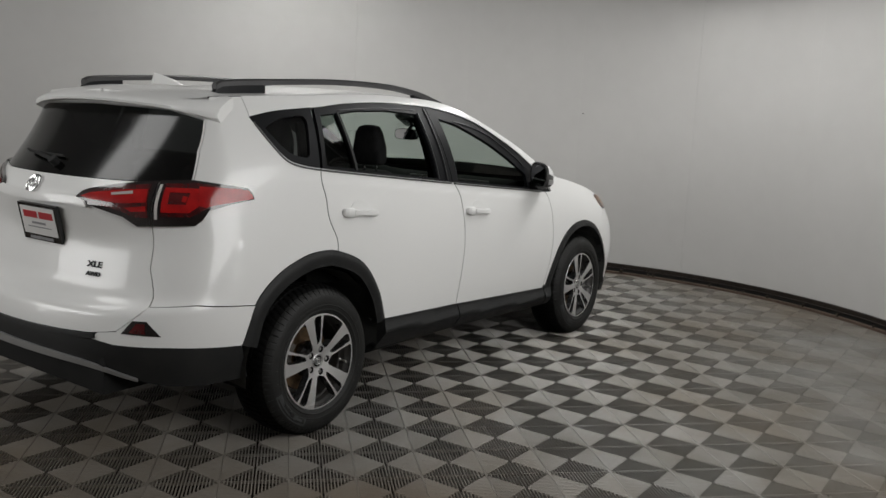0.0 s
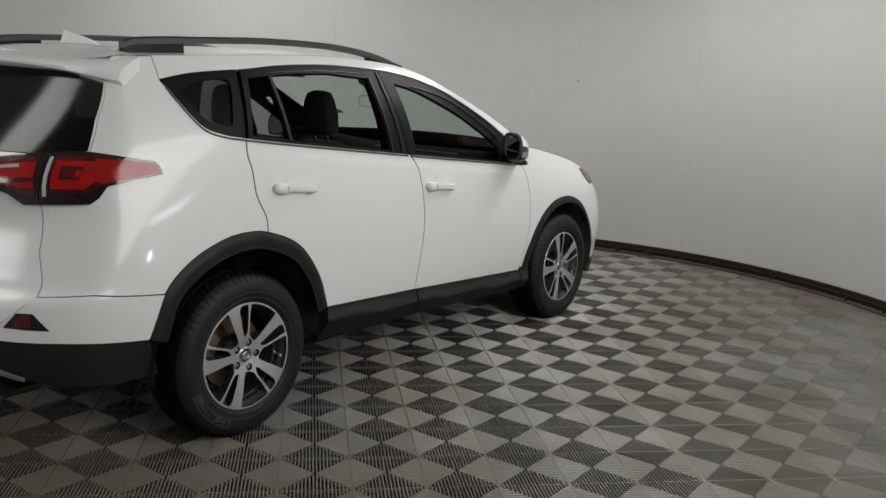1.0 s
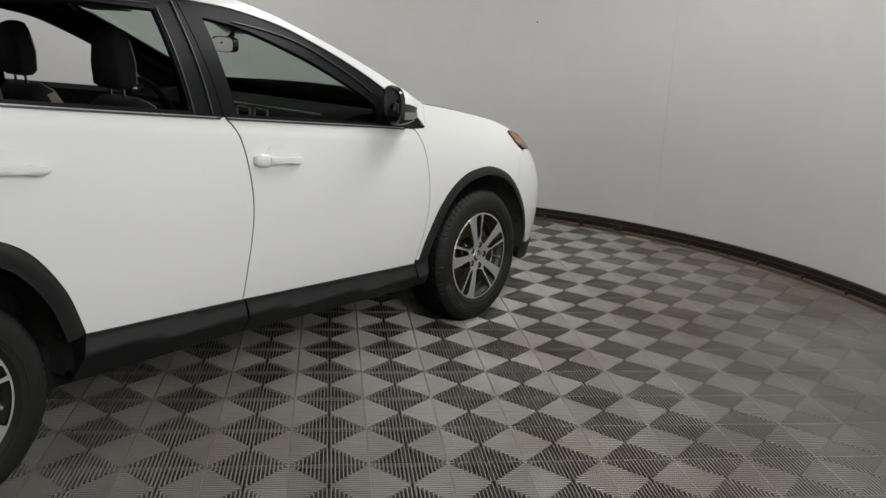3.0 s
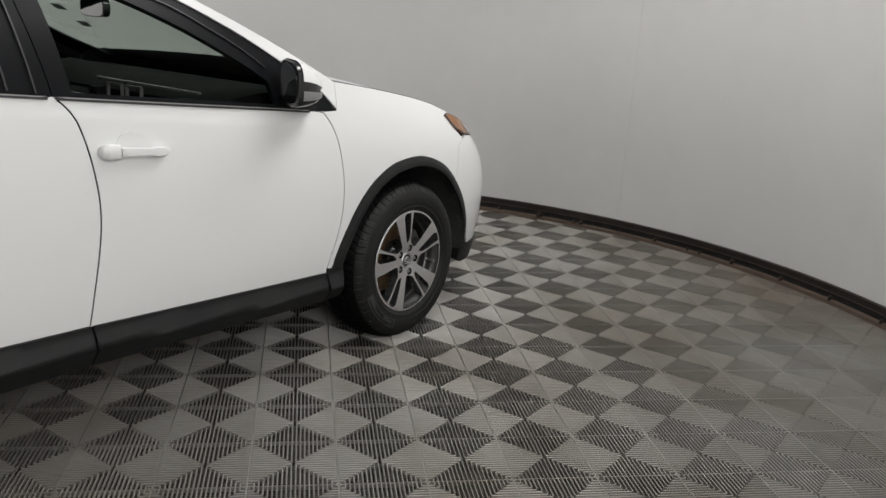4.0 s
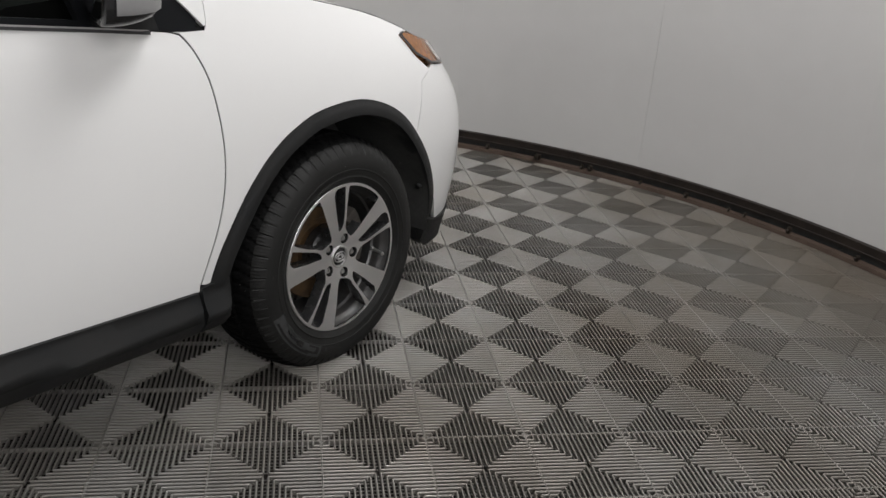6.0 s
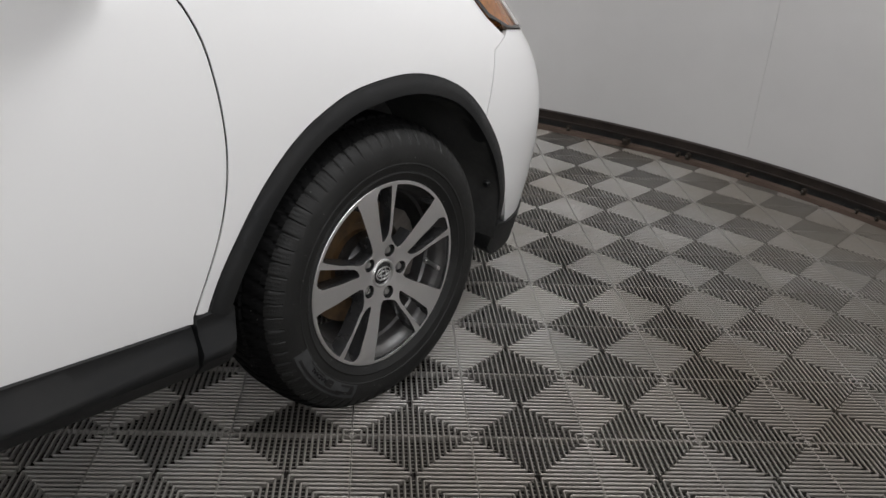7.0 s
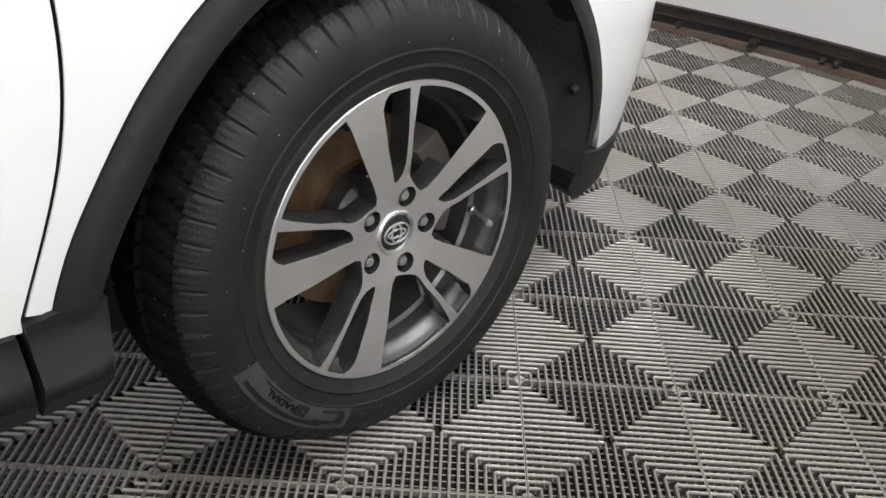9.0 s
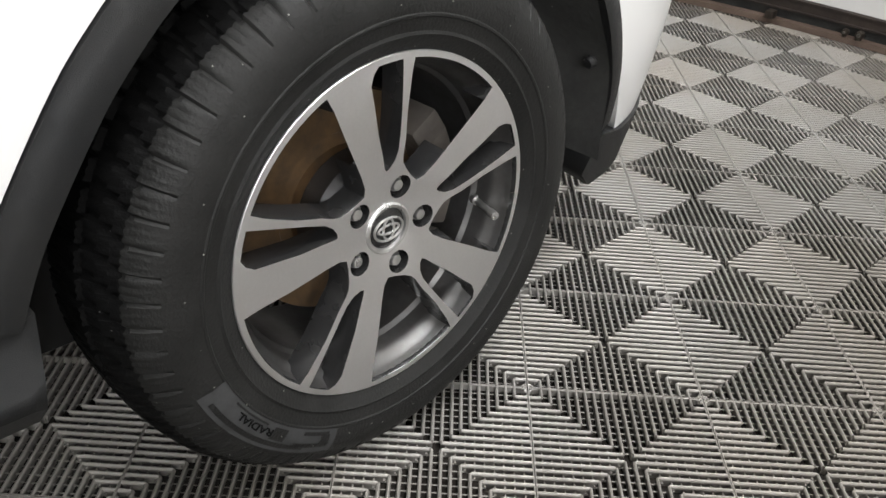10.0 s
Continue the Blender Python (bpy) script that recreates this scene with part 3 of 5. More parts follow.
def merge(obs):
    """Joins the sheets of one part, left and right, into one mesh."""
    first = obs[0]
    verts, faces, normals, slots = [], [], [], []
    for ob in obs:
        me, b = ob.data, len(verts)
        verts += [tuple(p.co) for p in me.vertices]
        normals += [tuple(n.vector) for n in me.corner_normals]
        faces += [tuple(b + i for i in p.vertices) for p in me.polygons]
    me = bpy.data.meshes.new(first.name)
    me.from_pydata(verts, [], faces)
    me.materials.append(first.data.materials[0])
    me.polygons.foreach_set("use_smooth", np.full(len(faces), True))
    me.update()
    me.normals_split_custom_set(normals)
    first.data = me
    for ob in obs[1:]:
        bpy.data.objects.remove(ob)
    return first


GATE_CUT = [(-0.5, 1.53), (-0.581, 1.46), (-0.651, 1.329), (-0.664, 1.209), (-0.817, 1.169), (-0.847, 1.02), (-0.858, 0.85), (-0.81, 0.702)]
GATE_LOW = [(-0.81, 0.702), (-0.829, 0.673), (-0.908, 0.607), (-1.01, 0.594), (-1.284, 0.588), (-1.4, 0.588)]
CLAD_TOP = [(-1.4, 0.575), (-1.2, 0.572), (-1.006, 0.572), (-0.911, 0.553), (-0.692, 0.54), (-0.527, 0.521), (-0.43, 0.51)]


def flare_shape(arch):
    """The swell of a wheel arch flare: it rises from its outer edge to a rounded ridge."""
    centre, line = np.array(arch[0]), np.array(arch[1])
    angle = np.arctan2(line[:, 1] - centre[1], line[:, 0] - centre[0])
    angle = np.where(angle < -1.8, angle + 2 * math.pi, angle)
    far = np.linalg.norm(line - centre, axis=1)
    order = np.argsort(angle)

    def bulge(u, z):
        a = np.arctan2(z - centre[1], u - centre[0])
        d = np.interp(np.where(a < -1.8, a + 2 * math.pi, a), angle[order], far[order]) - np.hypot(u - centre[0], z - centre[1])
        return 0.005 + 0.011 * np.sin(np.clip(d / 0.028, 0, 1) * math.pi / 2) - 0.004 * np.clip((d - 0.03) / 0.03, 0, 1) ** 2

    return bulge


def sill_shape(u, z):
    """The sill leans out to a ridge below its middle and turns back in under it."""
    top = np.interp(u, [p[0] for p in SILL], [p[1] for p in SILL])
    d = np.clip(top - z, -0.01, 0.2)
    return 0.008 + 0.036 * np.clip(d / 0.055, 0, 1) ** 1.2 - 0.55 * np.clip(d - 0.058, 0, 1)


def bent(line):
    """Turns (y, z) into (u, z), which differ where the skin bends round the nose."""
    out = []
    for y, z in line:
        lo, hi = NOSE, 3.9
        if y > NOSE:
            for _ in range(30):
                mid = (lo + hi) / 2
                lo, hi = (mid, hi) if surf(mid, z)[1] < y else (lo, mid)
            y = (lo + hi) / 2
        out.append(np.array((y, z)))
    return out


def car_body(car):
    top_q = [(u, float(EDGE(u))) for u in np.linspace(-0.256, -0.455, 8)]
    quarter = ring_of(CUT1[::-1], stretch(BELT, -0.26, 0.044)[::-1], [(-0.256, 1.476)], top_q, GATE_CUT, [(-0.81, 0.702), (-0.612, 0.703), (-0.375, 0.675)], stretch(REAR_ARCH, -0.374, 0.114))
    both("quarter_panel", quarter, WHITE, car, gap=0.0026, lip=0.003, step=0.02)
    rear_door = ring_of(CUT1, stretch(REAR_ARCH, 0.116, 0.471), SILL[:2], CUT2[::-1], stretch(BELT, 0.046, 1.049)[::-1])
    doors = both("rear_door", rear_door, WHITE, car, gap=0.0028, lip=0.003, step=0.02)
    front_door = ring_of(CUT2, [(1.117, 0.453), (2.15, 0.40)], CUT3[::-1], stretch(BELT, 1.051, 2.099)[::-1])
    doors += both("front_door", front_door, WHITE, car, gap=0.0028, lip=0.003, step=0.02)
    hood_line = [(u, float(HOOD(u))) for u in np.linspace(3.05, 2.2, 12)]
    split = bent([at_u(FRONT_ARCH, 3.02)])
    fender = ring_of(CUT3, [(2.15, 0.42), (2.18, 0.413)], bent(stretch(FRONT_ARCH, 2.18, 3.0)), split, [(3.053, 0.826), (3.122, 0.854), (3.053, 0.903), (2.982, 0.967), (3.0, 0.975), (3.047, float(HOOD(3.05)) - 0.003)], hood_line, [(2.2, 1.06), (2.195, 1.045)])
    both("front_wing", fender, WHITE, car, gap=0.002, lip=0.003, step=0.025)
    cantrail = ring_of(DLO_TOP, [(2.2, 1.06), (2.2, float(EDGE(2.2)))], [(u, float(EDGE(u))) for u in np.linspace(2.2, -0.256, 60)])
    both("roof_side", cantrail, WHITE, car)
    corner = ring_of([(3.15, 0.867), (3.122, 0.854), (3.053, 0.826)], split, bent(stretch(FRONT_ARCH, 3.03, 3.15)), [(3.167, 0.322), (4.0, 0.325), (4.0, 0.90), (3.45, 0.875), (3.36, 0.842)])
    both("front_bumper", corner, WHITE, car, gap=0.0004)
    chin = ring_of([(3.109, 0.337), (3.179, 0.322), (4.0, 0.325), (4.0, 0.225), (3.3, 0.225), (3.131, 0.233), (3.092, 0.269)])
    both("front_lower_cladding", chin, CLAD, car, off=0.006, lip=0.05)
    bumper = ring_of([(-0.375, 0.675), (-0.612, 0.703), (-0.81, 0.702), (-0.829, 0.673), (-0.908, 0.607), (-0.98, 0.6), (-1.006, 0.572)], CLAD_TOP[3:], stretch(REAR_ARCH, -0.43, -0.376))
    both("rear_bumper_corner", bumper, WHITE, car, gap=0.002, off=0.004)
    low = ring_of(CLAD_TOP, [(-0.42, 0.46), (-0.40, 0.36), (-0.56, 0.36), (-0.70, 0.375), (-0.811, 0.405), (-0.95, 0.445), (-1.148, 0.47), (-1.4, 0.485)])
    merge(both("rear_lower_cladding", low, CLAD, car, off=0.0, lip=0.06))
    step = ring_of([(-1.4, 0.588), (-0.99, 0.592), (-0.985, 0.575), (-1.4, 0.572)])
    merge(both("rear_step_trim", step, CLAD, car, off=0.014, lip=0.03))
    strip = ring_of(smooth_line([(-1.4, 0.512), (-1.148, 0.497), (-0.979, 0.472), (-0.811, 0.416)]), smooth_line([(-0.811, 0.406), (-0.979, 0.453), (-1.148, 0.473), (-1.4, 0.482)]))
    tagged(merge(both("skid_strip", strip, SILVER, car, off=0.012, lip=0.02)), "silver lower bumper strip")
    # the tailgate
    win = [(-1.4, 1.196), (-0.923, 1.195), (-0.68, 1.208), (-0.673, 1.319), (-0.61, 1.452), (-0.911, 1.488), (-1.4, 1.5)]
    gate = ring_of(GATE_LOW[::-1], GATE_CUT[::-1], [(-0.688, 1.535), (-0.919, 1.534), (-1.4, 1.535)], [(-1.4, 1.503), (-0.912, 1.491), (-0.607, 1.455), (-0.67, 1.319), (-0.676, 1.205), (-0.922, 1.192), (-1.4, 1.193)])
    gate_ob = merge(both("tailgate", gate, WHITE, car, gap=0.0018))
    ledge = ring_of([(-1.4, 1.108), (-1.2, 1.118), (-1.13, 1.10), (-1.12, 1.075), (-1.2, 1.083), (-1.4, 1.078)])
    merge(both("tailgate_garnish", ledge, WHITE, gate_ob, off=0.022, lip=0.03))
    merge(both("rear_window", ring_of(win), REARGLASS, gate_ob, off=-0.003, lip=0.0))
    # lamps
    lamp = ring_of(smooth_line([(-0.336, 1.123), (-0.339, 1.142), (-0.355, 1.167), (-0.40, 1.177), (-0.658, 1.202), (-0.824, 1.196)]), [(-0.843, 1.017), (-0.648, 1.021), (-0.609, 1.042), (-0.571, 1.083), (-0.451, 1.108)])
    inner = ring_of(smooth_line([(-0.832, 1.195), (-0.968, 1.18), (-1.132, 1.146), (-1.176, 1.113)]), [(-1.127, 1.089), (-0.965, 1.049), (-0.91, 1.013), (-0.851, 1.017)])
    for side in (1, -1):
        for name, poly, bits in (
            ("tail_lamp", lamp, [
                (DEEPRED, ring_of([(-0.342, 1.125), (-0.345, 1.143), (-0.358, 1.164), (-0.40, 1.171), (-0.64, 1.190), (-0.795, 1.184), (-0.80, 1.056), (-0.665, 1.056), (-0.605, 1.082), (-0.53, 1.102), (-0.44, 1.117)])),
                (RED, ring_of([(-0.343, 1.126), (-0.346, 1.142), (-0.360, 1.160), (-0.40, 1.167), (-0.50, 1.173), (-0.627, 1.177), (-0.622, 1.100), (-0.59, 1.092), (-0.542, 1.103), (-0.445, 1.114)])),
                (RED, frame_ring(ring_of([(-0.628, 1.168), (-0.788, 1.168), (-0.797, 1.072), (-0.668, 1.072), (-0.622, 1.098)]), ring_of([(-0.668, 1.150), (-0.764, 1.150), (-0.766, 1.104), (-0.684, 1.104)]))),
                (RED, ring_of([(-0.676, 1.135), (-0.700, 1.138), (-0.704, 1.114), (-0.684, 1.112)])),
                (LENS_AND_GLINT, ring_of([(-0.804, 1.178), (-0.817, 1.178), (-0.827, 1.045), (-0.814, 1.045)]))]),
            ("tailgate_lamp", inner, [
                (DEEPRED, ring_of([(-0.860, 1.180), (-0.963, 1.169), (-1.118, 1.138), (-1.162, 1.115), (-1.120, 1.100), (-0.97, 1.070), (-0.91, 1.050), (-0.856, 1.050)])),
                (RED, ring_of([(-0.866, 1.158), (-0.963, 1.152), (-1.112, 1.131), (-1.150, 1.116), (-1.116, 1.107), (-0.964, 1.099), (-0.862, 1.108)])),
                (RED, ring_of([(-0.862, 1.094), (-0.955, 1.084), (-0.925, 1.070), (-0.862, 1.074)])),
                # a pale bar painting the reflected glint on this lamp
                (LENS_AND_GLINT, ring_of([(-0.930, 1.148), (-1.020, 1.136), (-1.016, 1.128), (-0.926, 1.137)]))]),
        ):
            ob = panel(name, poly, SMOKED, car, side, off=0.012, lip=0.03, step=0.03, label="red tail lamp with a smoked lower lens" if name == "tail_lamp" else "")
            for mat, bit in bits:
                panel("lens", bit, mat, ob, side, off={DEEPRED: 0.0145, RED: 0.017, LENS_AND_GLINT: 0.0195}[mat], lip=0.006, step=0.03)
        fog = panel("bumper_reflector", ring_of([(-0.884, 0.6), (-0.847, 0.651), (-0.791, 0.649), (-0.729, 0.588)]), SMOKED, car, side, off=0.007, lip=0.02)
        panel("lens", ring_of([(-0.855, 0.604), (-0.83, 0.641), (-0.796, 0.639), (-0.79, 0.6)]), DEEPRED, fog, side, off=0.010, lip=0.005)
        head = panel("headlamp", ring_of([(2.982, 0.967), (3.053, 0.905), (3.15, 0.869), (3.36, 0.845), (3.5, 0.875), (3.35, 0.914), (3.2, 0.940), (3.05, 0.968), (3.0, 0.974)]), AMBER, car, side, off=0.003, lip=0.02, step=0.02, label="amber headlamp tip with a clear front")
        panel("lens", ring_of([(3.2, 0.932), (3.23, 0.868), (3.36, 0.852), (3.47, 0.876), (3.34, 0.915)]), LENS_AND_GLINT, head, side, off=0.007, lip=0.005)
        panel("lamp_edge", ring_of([(2.982, 0.967), (3.053, 0.905), (3.15, 0.869), (3.36, 0.845), (3.36, 0.851), (3.152, 0.876), (3.06, 0.911), (2.993, 0.967), (3.01, 0.972), (3.0, 0.976)]), SMOKED, head, side, off=0.006, lip=0.006, step=0.02)
        # black window frames and glass
        quarter_out = ring_of(stretch(DLO_TOP, -0.256, 0.10), [at_u(BELT, 0.045)], stretch(BELT, -0.256, 0.044)[::-1])
        hole = ring_of(smooth_line([(-0.195, 1.43), (-0.11, 1.470), (0.0, 1.487), (0.04, 1.47), (0.015, 1.36), (-0.005, 1.303), (-0.065, 1.308), (-0.115, 1.33), (-0.168, 1.388), (-0.195, 1.43)]))
        panel("quarter_window_frame", frame_ring(quarter_out, hole), PILLAR, car, side, off=-0.004, lip=0.012, step=0.04)
        panel("quarter_window", quarter_out, QUARTERGLASS, car, side, off=-0.014, lip=0.0)
        rear_out = ring_of(stretch(DLO_TOP, 0.10, 0.96), [at_u(DLO_TOP, 0.965)], [at_u(BELT, 1.05)], stretch(BELT, 0.05, 1.05)[::-1])
        fixed = ring_of([(0.135, 1.495), (0.235, 1.505), (0.262, 1.245), (0.085, 1.262)])
        pane = ring_of([(0.262, 1.508), (0.40, 1.523), (0.62, 1.530), (0.865, 1.515), (0.91, 1.178), (0.285, 1.238)])
        panel("rear_window_frame", frame_ring(rear_out, fixed, pane), PILLAR, doors[0 if side > 0 else 1], side, off=-0.006, lip=0.02, step=0.05)
        panel("rear_door_glass", inset(fixed, -0.008), PRIVACY, doors[0 if side > 0 else 1], side, off=-0.016, lip=0.0)
        front_out = ring_of([at_u(BELT, 1.054)], [at_u(DLO_TOP, 0.969)], stretch(DLO_TOP, 0.97, 2.19), stretch(BELT, 1.054, 2.19)[::-1])
        open_pane = ring_of([(1.055, 1.495)], smooth_line([(1.075, 1.492), (1.24, 1.455), (1.5, 1.352), (1.72, 1.24), (1.85, 1.165)]), [(1.88, 1.085), (1.11, 1.158)])
        panel("front_window_frame", frame_ring(front_out, open_pane), PILLAR, doors[2 if side > 0 else 3], side, off=-0.006, lip=0.02, step=0.05)
        bar = ring_of([(0.238, 1.507), (0.252, 1.507), (0.280, 1.238), (0.264, 1.240)])
        panel("window_bar", bar, CLAD, doors[0 if side > 0 else 1], side, off=0.002, lip=0.012)
        for a, b, d in (((0.872, 1.52), (0.922, 1.172), 0), ((0.94, 1.545), (1.00, 1.16), 0)):
            panel("pillar_trim", ring_of([a, (a[0] + 0.005, a[1]), (b[0] + 0.005, b[1]), b]), SEAL, doors[0 if side > 0 else 1], side, off=0.001, lip=0.006)
        seal = smooth_line([(1.18, 1.484), (1.284, 1.466), (1.392, 1.442), (1.502, 1.405), (1.613, 1.35), (1.733, 1.285), (1.84, 1.216)])
        panel("window_seal", ring_of(seal, [p - (0, 0.004) for p in seal[::-1]]), SEAL, doors[2 if side > 0 else 3], side, off=0.0, lip=0.006, step=0.05)
        for name, lo, hi in (("belt_trim", -0.25, 1.05), ("belt_trim", 1.055, 2.05)):
            run = stretch(BELT, lo, hi)
            panel(name, ring_of(run, [p - (0, 0.009) for p in run[::-1]]), SEAL, car, side, off=0.005, lip=0.01, step=0.05)
            panel("belt_line", ring_of([p + (0, 0.001) for p in run], [p - (0, 0.0025) for p in run[::-1]]), BRIGHT, car, side, off=0.0062, lip=0.006, step=0.05)
        top_line = [p - (0, 0.026) for p in stretch(DLO_TOP, 0.235, 0.88)]
        panel("window_seal", ring_of(top_line, [p - (0, 0.003) for p in top_line[::-1]]), SEAL, doors[0 if side > 0 else 1], side, off=-0.002, lip=0.006, step=0.05)
        # cladding
        inner_arch = [np.array((0, HUB_Z)) + (p - (0, HUB_Z)) * 0.865 for p in REAR_ARCH]
        rear_flare = ring_of(REAR_ARCH, inner_arch[::-1])
        panel("wheel_arch_flare", rear_flare, CLAD, car, side, off=0.0, lip=0.05, step=0.014, bulge=flare_shape([(0, HUB_Z), REAR_ARCH]))
        inner_arch = bent([np.array((BASE, HUB_Z)) + (p - (BASE, HUB_Z)) * np.array((0.912, 0.912)) for p in FRONT_ARCH])
        panel("wheel_arch_flare", ring_of(bent(FRONT_ARCH), inner_arch[::-1]), CLAD, car, side, off=0.0, lip=0.05, step=0.014, bulge=flare_shape([(BASE, HUB_Z), bent(FRONT_ARCH)]))
        panel("sill_cladding", ring_of([(0.445, 0.42), (0.47, 0.478), (1.115, 0.455), (1.118, 0.318), (0.43, 0.312)]), CLAD, car, side, off=0.0, lip=0.09, step=0.022, bulge=sill_shape)
        panel("sill_cladding", ring_of([(1.123, 0.455), (2.138, 0.405), (2.141, 0.288), (1.126, 0.318)]), CLAD, car, side, off=0.0, lip=0.09, step=0.022, bulge=sill_shape)
        panel("sill_end", ring_of([(2.148, 0.416), (2.19, 0.42), (2.236, 0.418), (2.228, 0.36), (2.221, 0.292), (2.148, 0.290)]), CLAD, car, side, off=0.001, lip=0.09, step=0.018, bulge=sill_shape)
    # near-black sheet added behind the gaps, its colour standing for their shade
    backs = []
    for poly in (quarter, rear_door, front_door, fender, bumper, corner, cantrail):
        backs += both("dark_backing", inset(poly, -0.006), SHUT, car, off=-0.012, lip=0.0, step=0.04)
    merge(backs)
    cap("roof", -1.39, 1.28, EDGE, lambda u: 0.028, lambda u: 0.03 * max(0, u - 0.4), WHITE, car)
    cap("windscreen", 1.28, 2.24, EDGE, lambda u: 0.028 - 0.06 * (u - 1.28), lambda u: 0.03 * (u - 0.4) + 0.14 * (u - 1.28), SHIELD, car, inset_x=0.0)
    cap("scuttle", 2.24, 2.36, EDGE, lambda u: -0.03, lambda u: 0.19, CLAD, car, rows=4)
    cap("bonnet", 2.2, 3.99, HOOD, lambda u: 0.02, lambda u: 0.21 * max(0, 1 - (u - 2.2) / 0.9) ** 1.5, WHITE, car, rows=50)
    return doors, gate_ob


def spoiler(car):
    """The roof spoiler: a curved wing with turned-down ends."""
    n, prof = 61, []
    for s in np.sin(np.linspace(-math.pi / 2, math.pi / 2, n)):
        a = abs(s)
        turn = max(0.0, (a - 0.86) / 0.14)
        lead = Vector((0.655 * s, -0.30 - 0.02 * a**2, 1.594 - 0.042 * a**3))
        trail = Vector((0.674 * s, -0.605 + 0.135 * a**2.2 + 0.05 * turn**3, 1.527 - 0.036 * a**2 - 0.010 * turn**2))
        drop = 0.016 * a**4 * (1 - 0.5 * turn**2)
        prof.append([lead, lead.lerp(trail, 0.35) + Vector((0, 0, 0.011)), lead.lerp(trail, 0.7) + Vector((0, 0, 0.013)), lead.lerp(trail, 0.9) + Vector((0, 0, 0.010)), trail + Vector((0, 0.006, 0.006)), trail + Vector((0, -0.001, -0.001)), trail + Vector((0, 0.001, -0.011 - drop)), trail.lerp(lead, 0.06) + Vector((0, 0, -0.018 - drop)), trail.lerp(lead, 0.3) + Vector((0, 0, -0.030 - 0.045 * a**6)), lead + Vector((0, 0, -0.08))])
    v = [tuple(p) for row in prof for p in row]
    k = len(prof[0])
    f = [(i * k + j, (i + 1) * k + j, (i + 1) * k + (j + 1) % k, i * k + (j + 1) % k) for i in range(n - 1) for j in range(k)]
    f += [tuple(range(k))[::-1], tuple((n - 1) * k + j for j in range(k))]
    f = [q[::-1] for q in f]
    raw("roof_spoiler", v, f, WHITE, car, sharp=50)


def roof_rails(car):
    for side in (1, -1):
        line = smooth_line([(-0.30, 1.598), (-0.27, 1.611), (-0.18, 1.621), (0.0, 1.632), (0.4, 1.651), (0.8, 1.649), (1.1, 1.621), (1.34, 1.570)], 0.04)
        ys = [p[0] for p in line]
        bm = bmesh.new()
        rows = []
        for y, z in line:
            x = 0.575 - 0.17 * max(0, 0.1 - y) - 0.03 * max(0, y - 0.8)
            w, h = 0.017, 0.017
            rows.append([bm.verts.new((side * (x + dx * w), y, z + dz * h)) for dx, dz in ((-1, -0.7), (-1, 0.5), (-0.4, 1), (0.4, 1), (1, 0.5), (1, -0.7))])
        for a, b in zip(rows, rows[1:]):
            for i in range(6):
                bm.faces.new((a[i], b[i], b[(i + 1) % 6], a[(i + 1) % 6]))
        bm.faces.new(rows[0]), bm.faces.new(rows[-1][::-1])
        rail = part("roof_rail", bm, RAIL, car, "grey roof rail on black feet", sharp=40)
        for y0, y1 in ((-0.335, -0.05), (1.06, 1.33)):
            bm = bmesh.new()
            rows = []
            for y in np.linspace(y0, y1, 13):
                x = 0.575 - 0.17 * max(0, 0.1 - y) - 0.03 * max(0, y - 0.8)
                top = np.interp(y, ys, [p[1] for p in line]) - 0.008
                top -= 0.034 * max(0, (-0.285 - y) / 0.05) if y0 < 0 else 0.03 * max(0, (y - 1.29) / 0.04)
                k = np.interp(y, [y0, y1], [1.0, 0.75] if y0 < 0 else [0.75, 1.0])
                rows.append([bm.verts.new((side * (x + dx), y, z)) for dx, z in ((-0.02 * k, top - 0.05), (-0.014, top), (0.014, top), (0.02 * k, top - 0.05))])
            for a, b in zip(rows, rows[1:]):
                for i in range(4):
                    bm.faces.new((a[i], b[i], b[(i + 1) % 4], a[(i + 1) % 4]))
            bm.faces.new(rows[0]), bm.faces.new(rows[-1][::-1])
            part("rail_foot", bm, PILLAR, rail, "black rail foot")


def fin(car):
    bm = bmesh.new()
    rows = []
    for t in np.linspace(0, 1, 9):
        y = -0.255 + 0.165 * t
        h = 0.050 * (1 - t) ** 0.7 + 0.003
        w = 0.008 + 0.022 * min(1, 3 * t) * (1 - 0.3 * t)
        z = 1.603
        rows.append([bm.verts.new(q) for q in ((-w, y, z), (-w * 0.4, y + 0.010, z + h * 0.8), (0, y + 0.013, z + h), (w * 0.4, y + 0.010, z + h * 0.8), (w, y, z))])
    for a, b in zip(rows, rows[1:]):
        for i in range(4):
            bm.faces.new((a[i], b[i], b[i + 1], a[i + 1]))
    bm.faces.new(rows[0]), bm.faces.new(rows[-1][::-1])
    part("aerial_fin", bm, WHITE, car, "white shark-fin aerial", sharp=60)


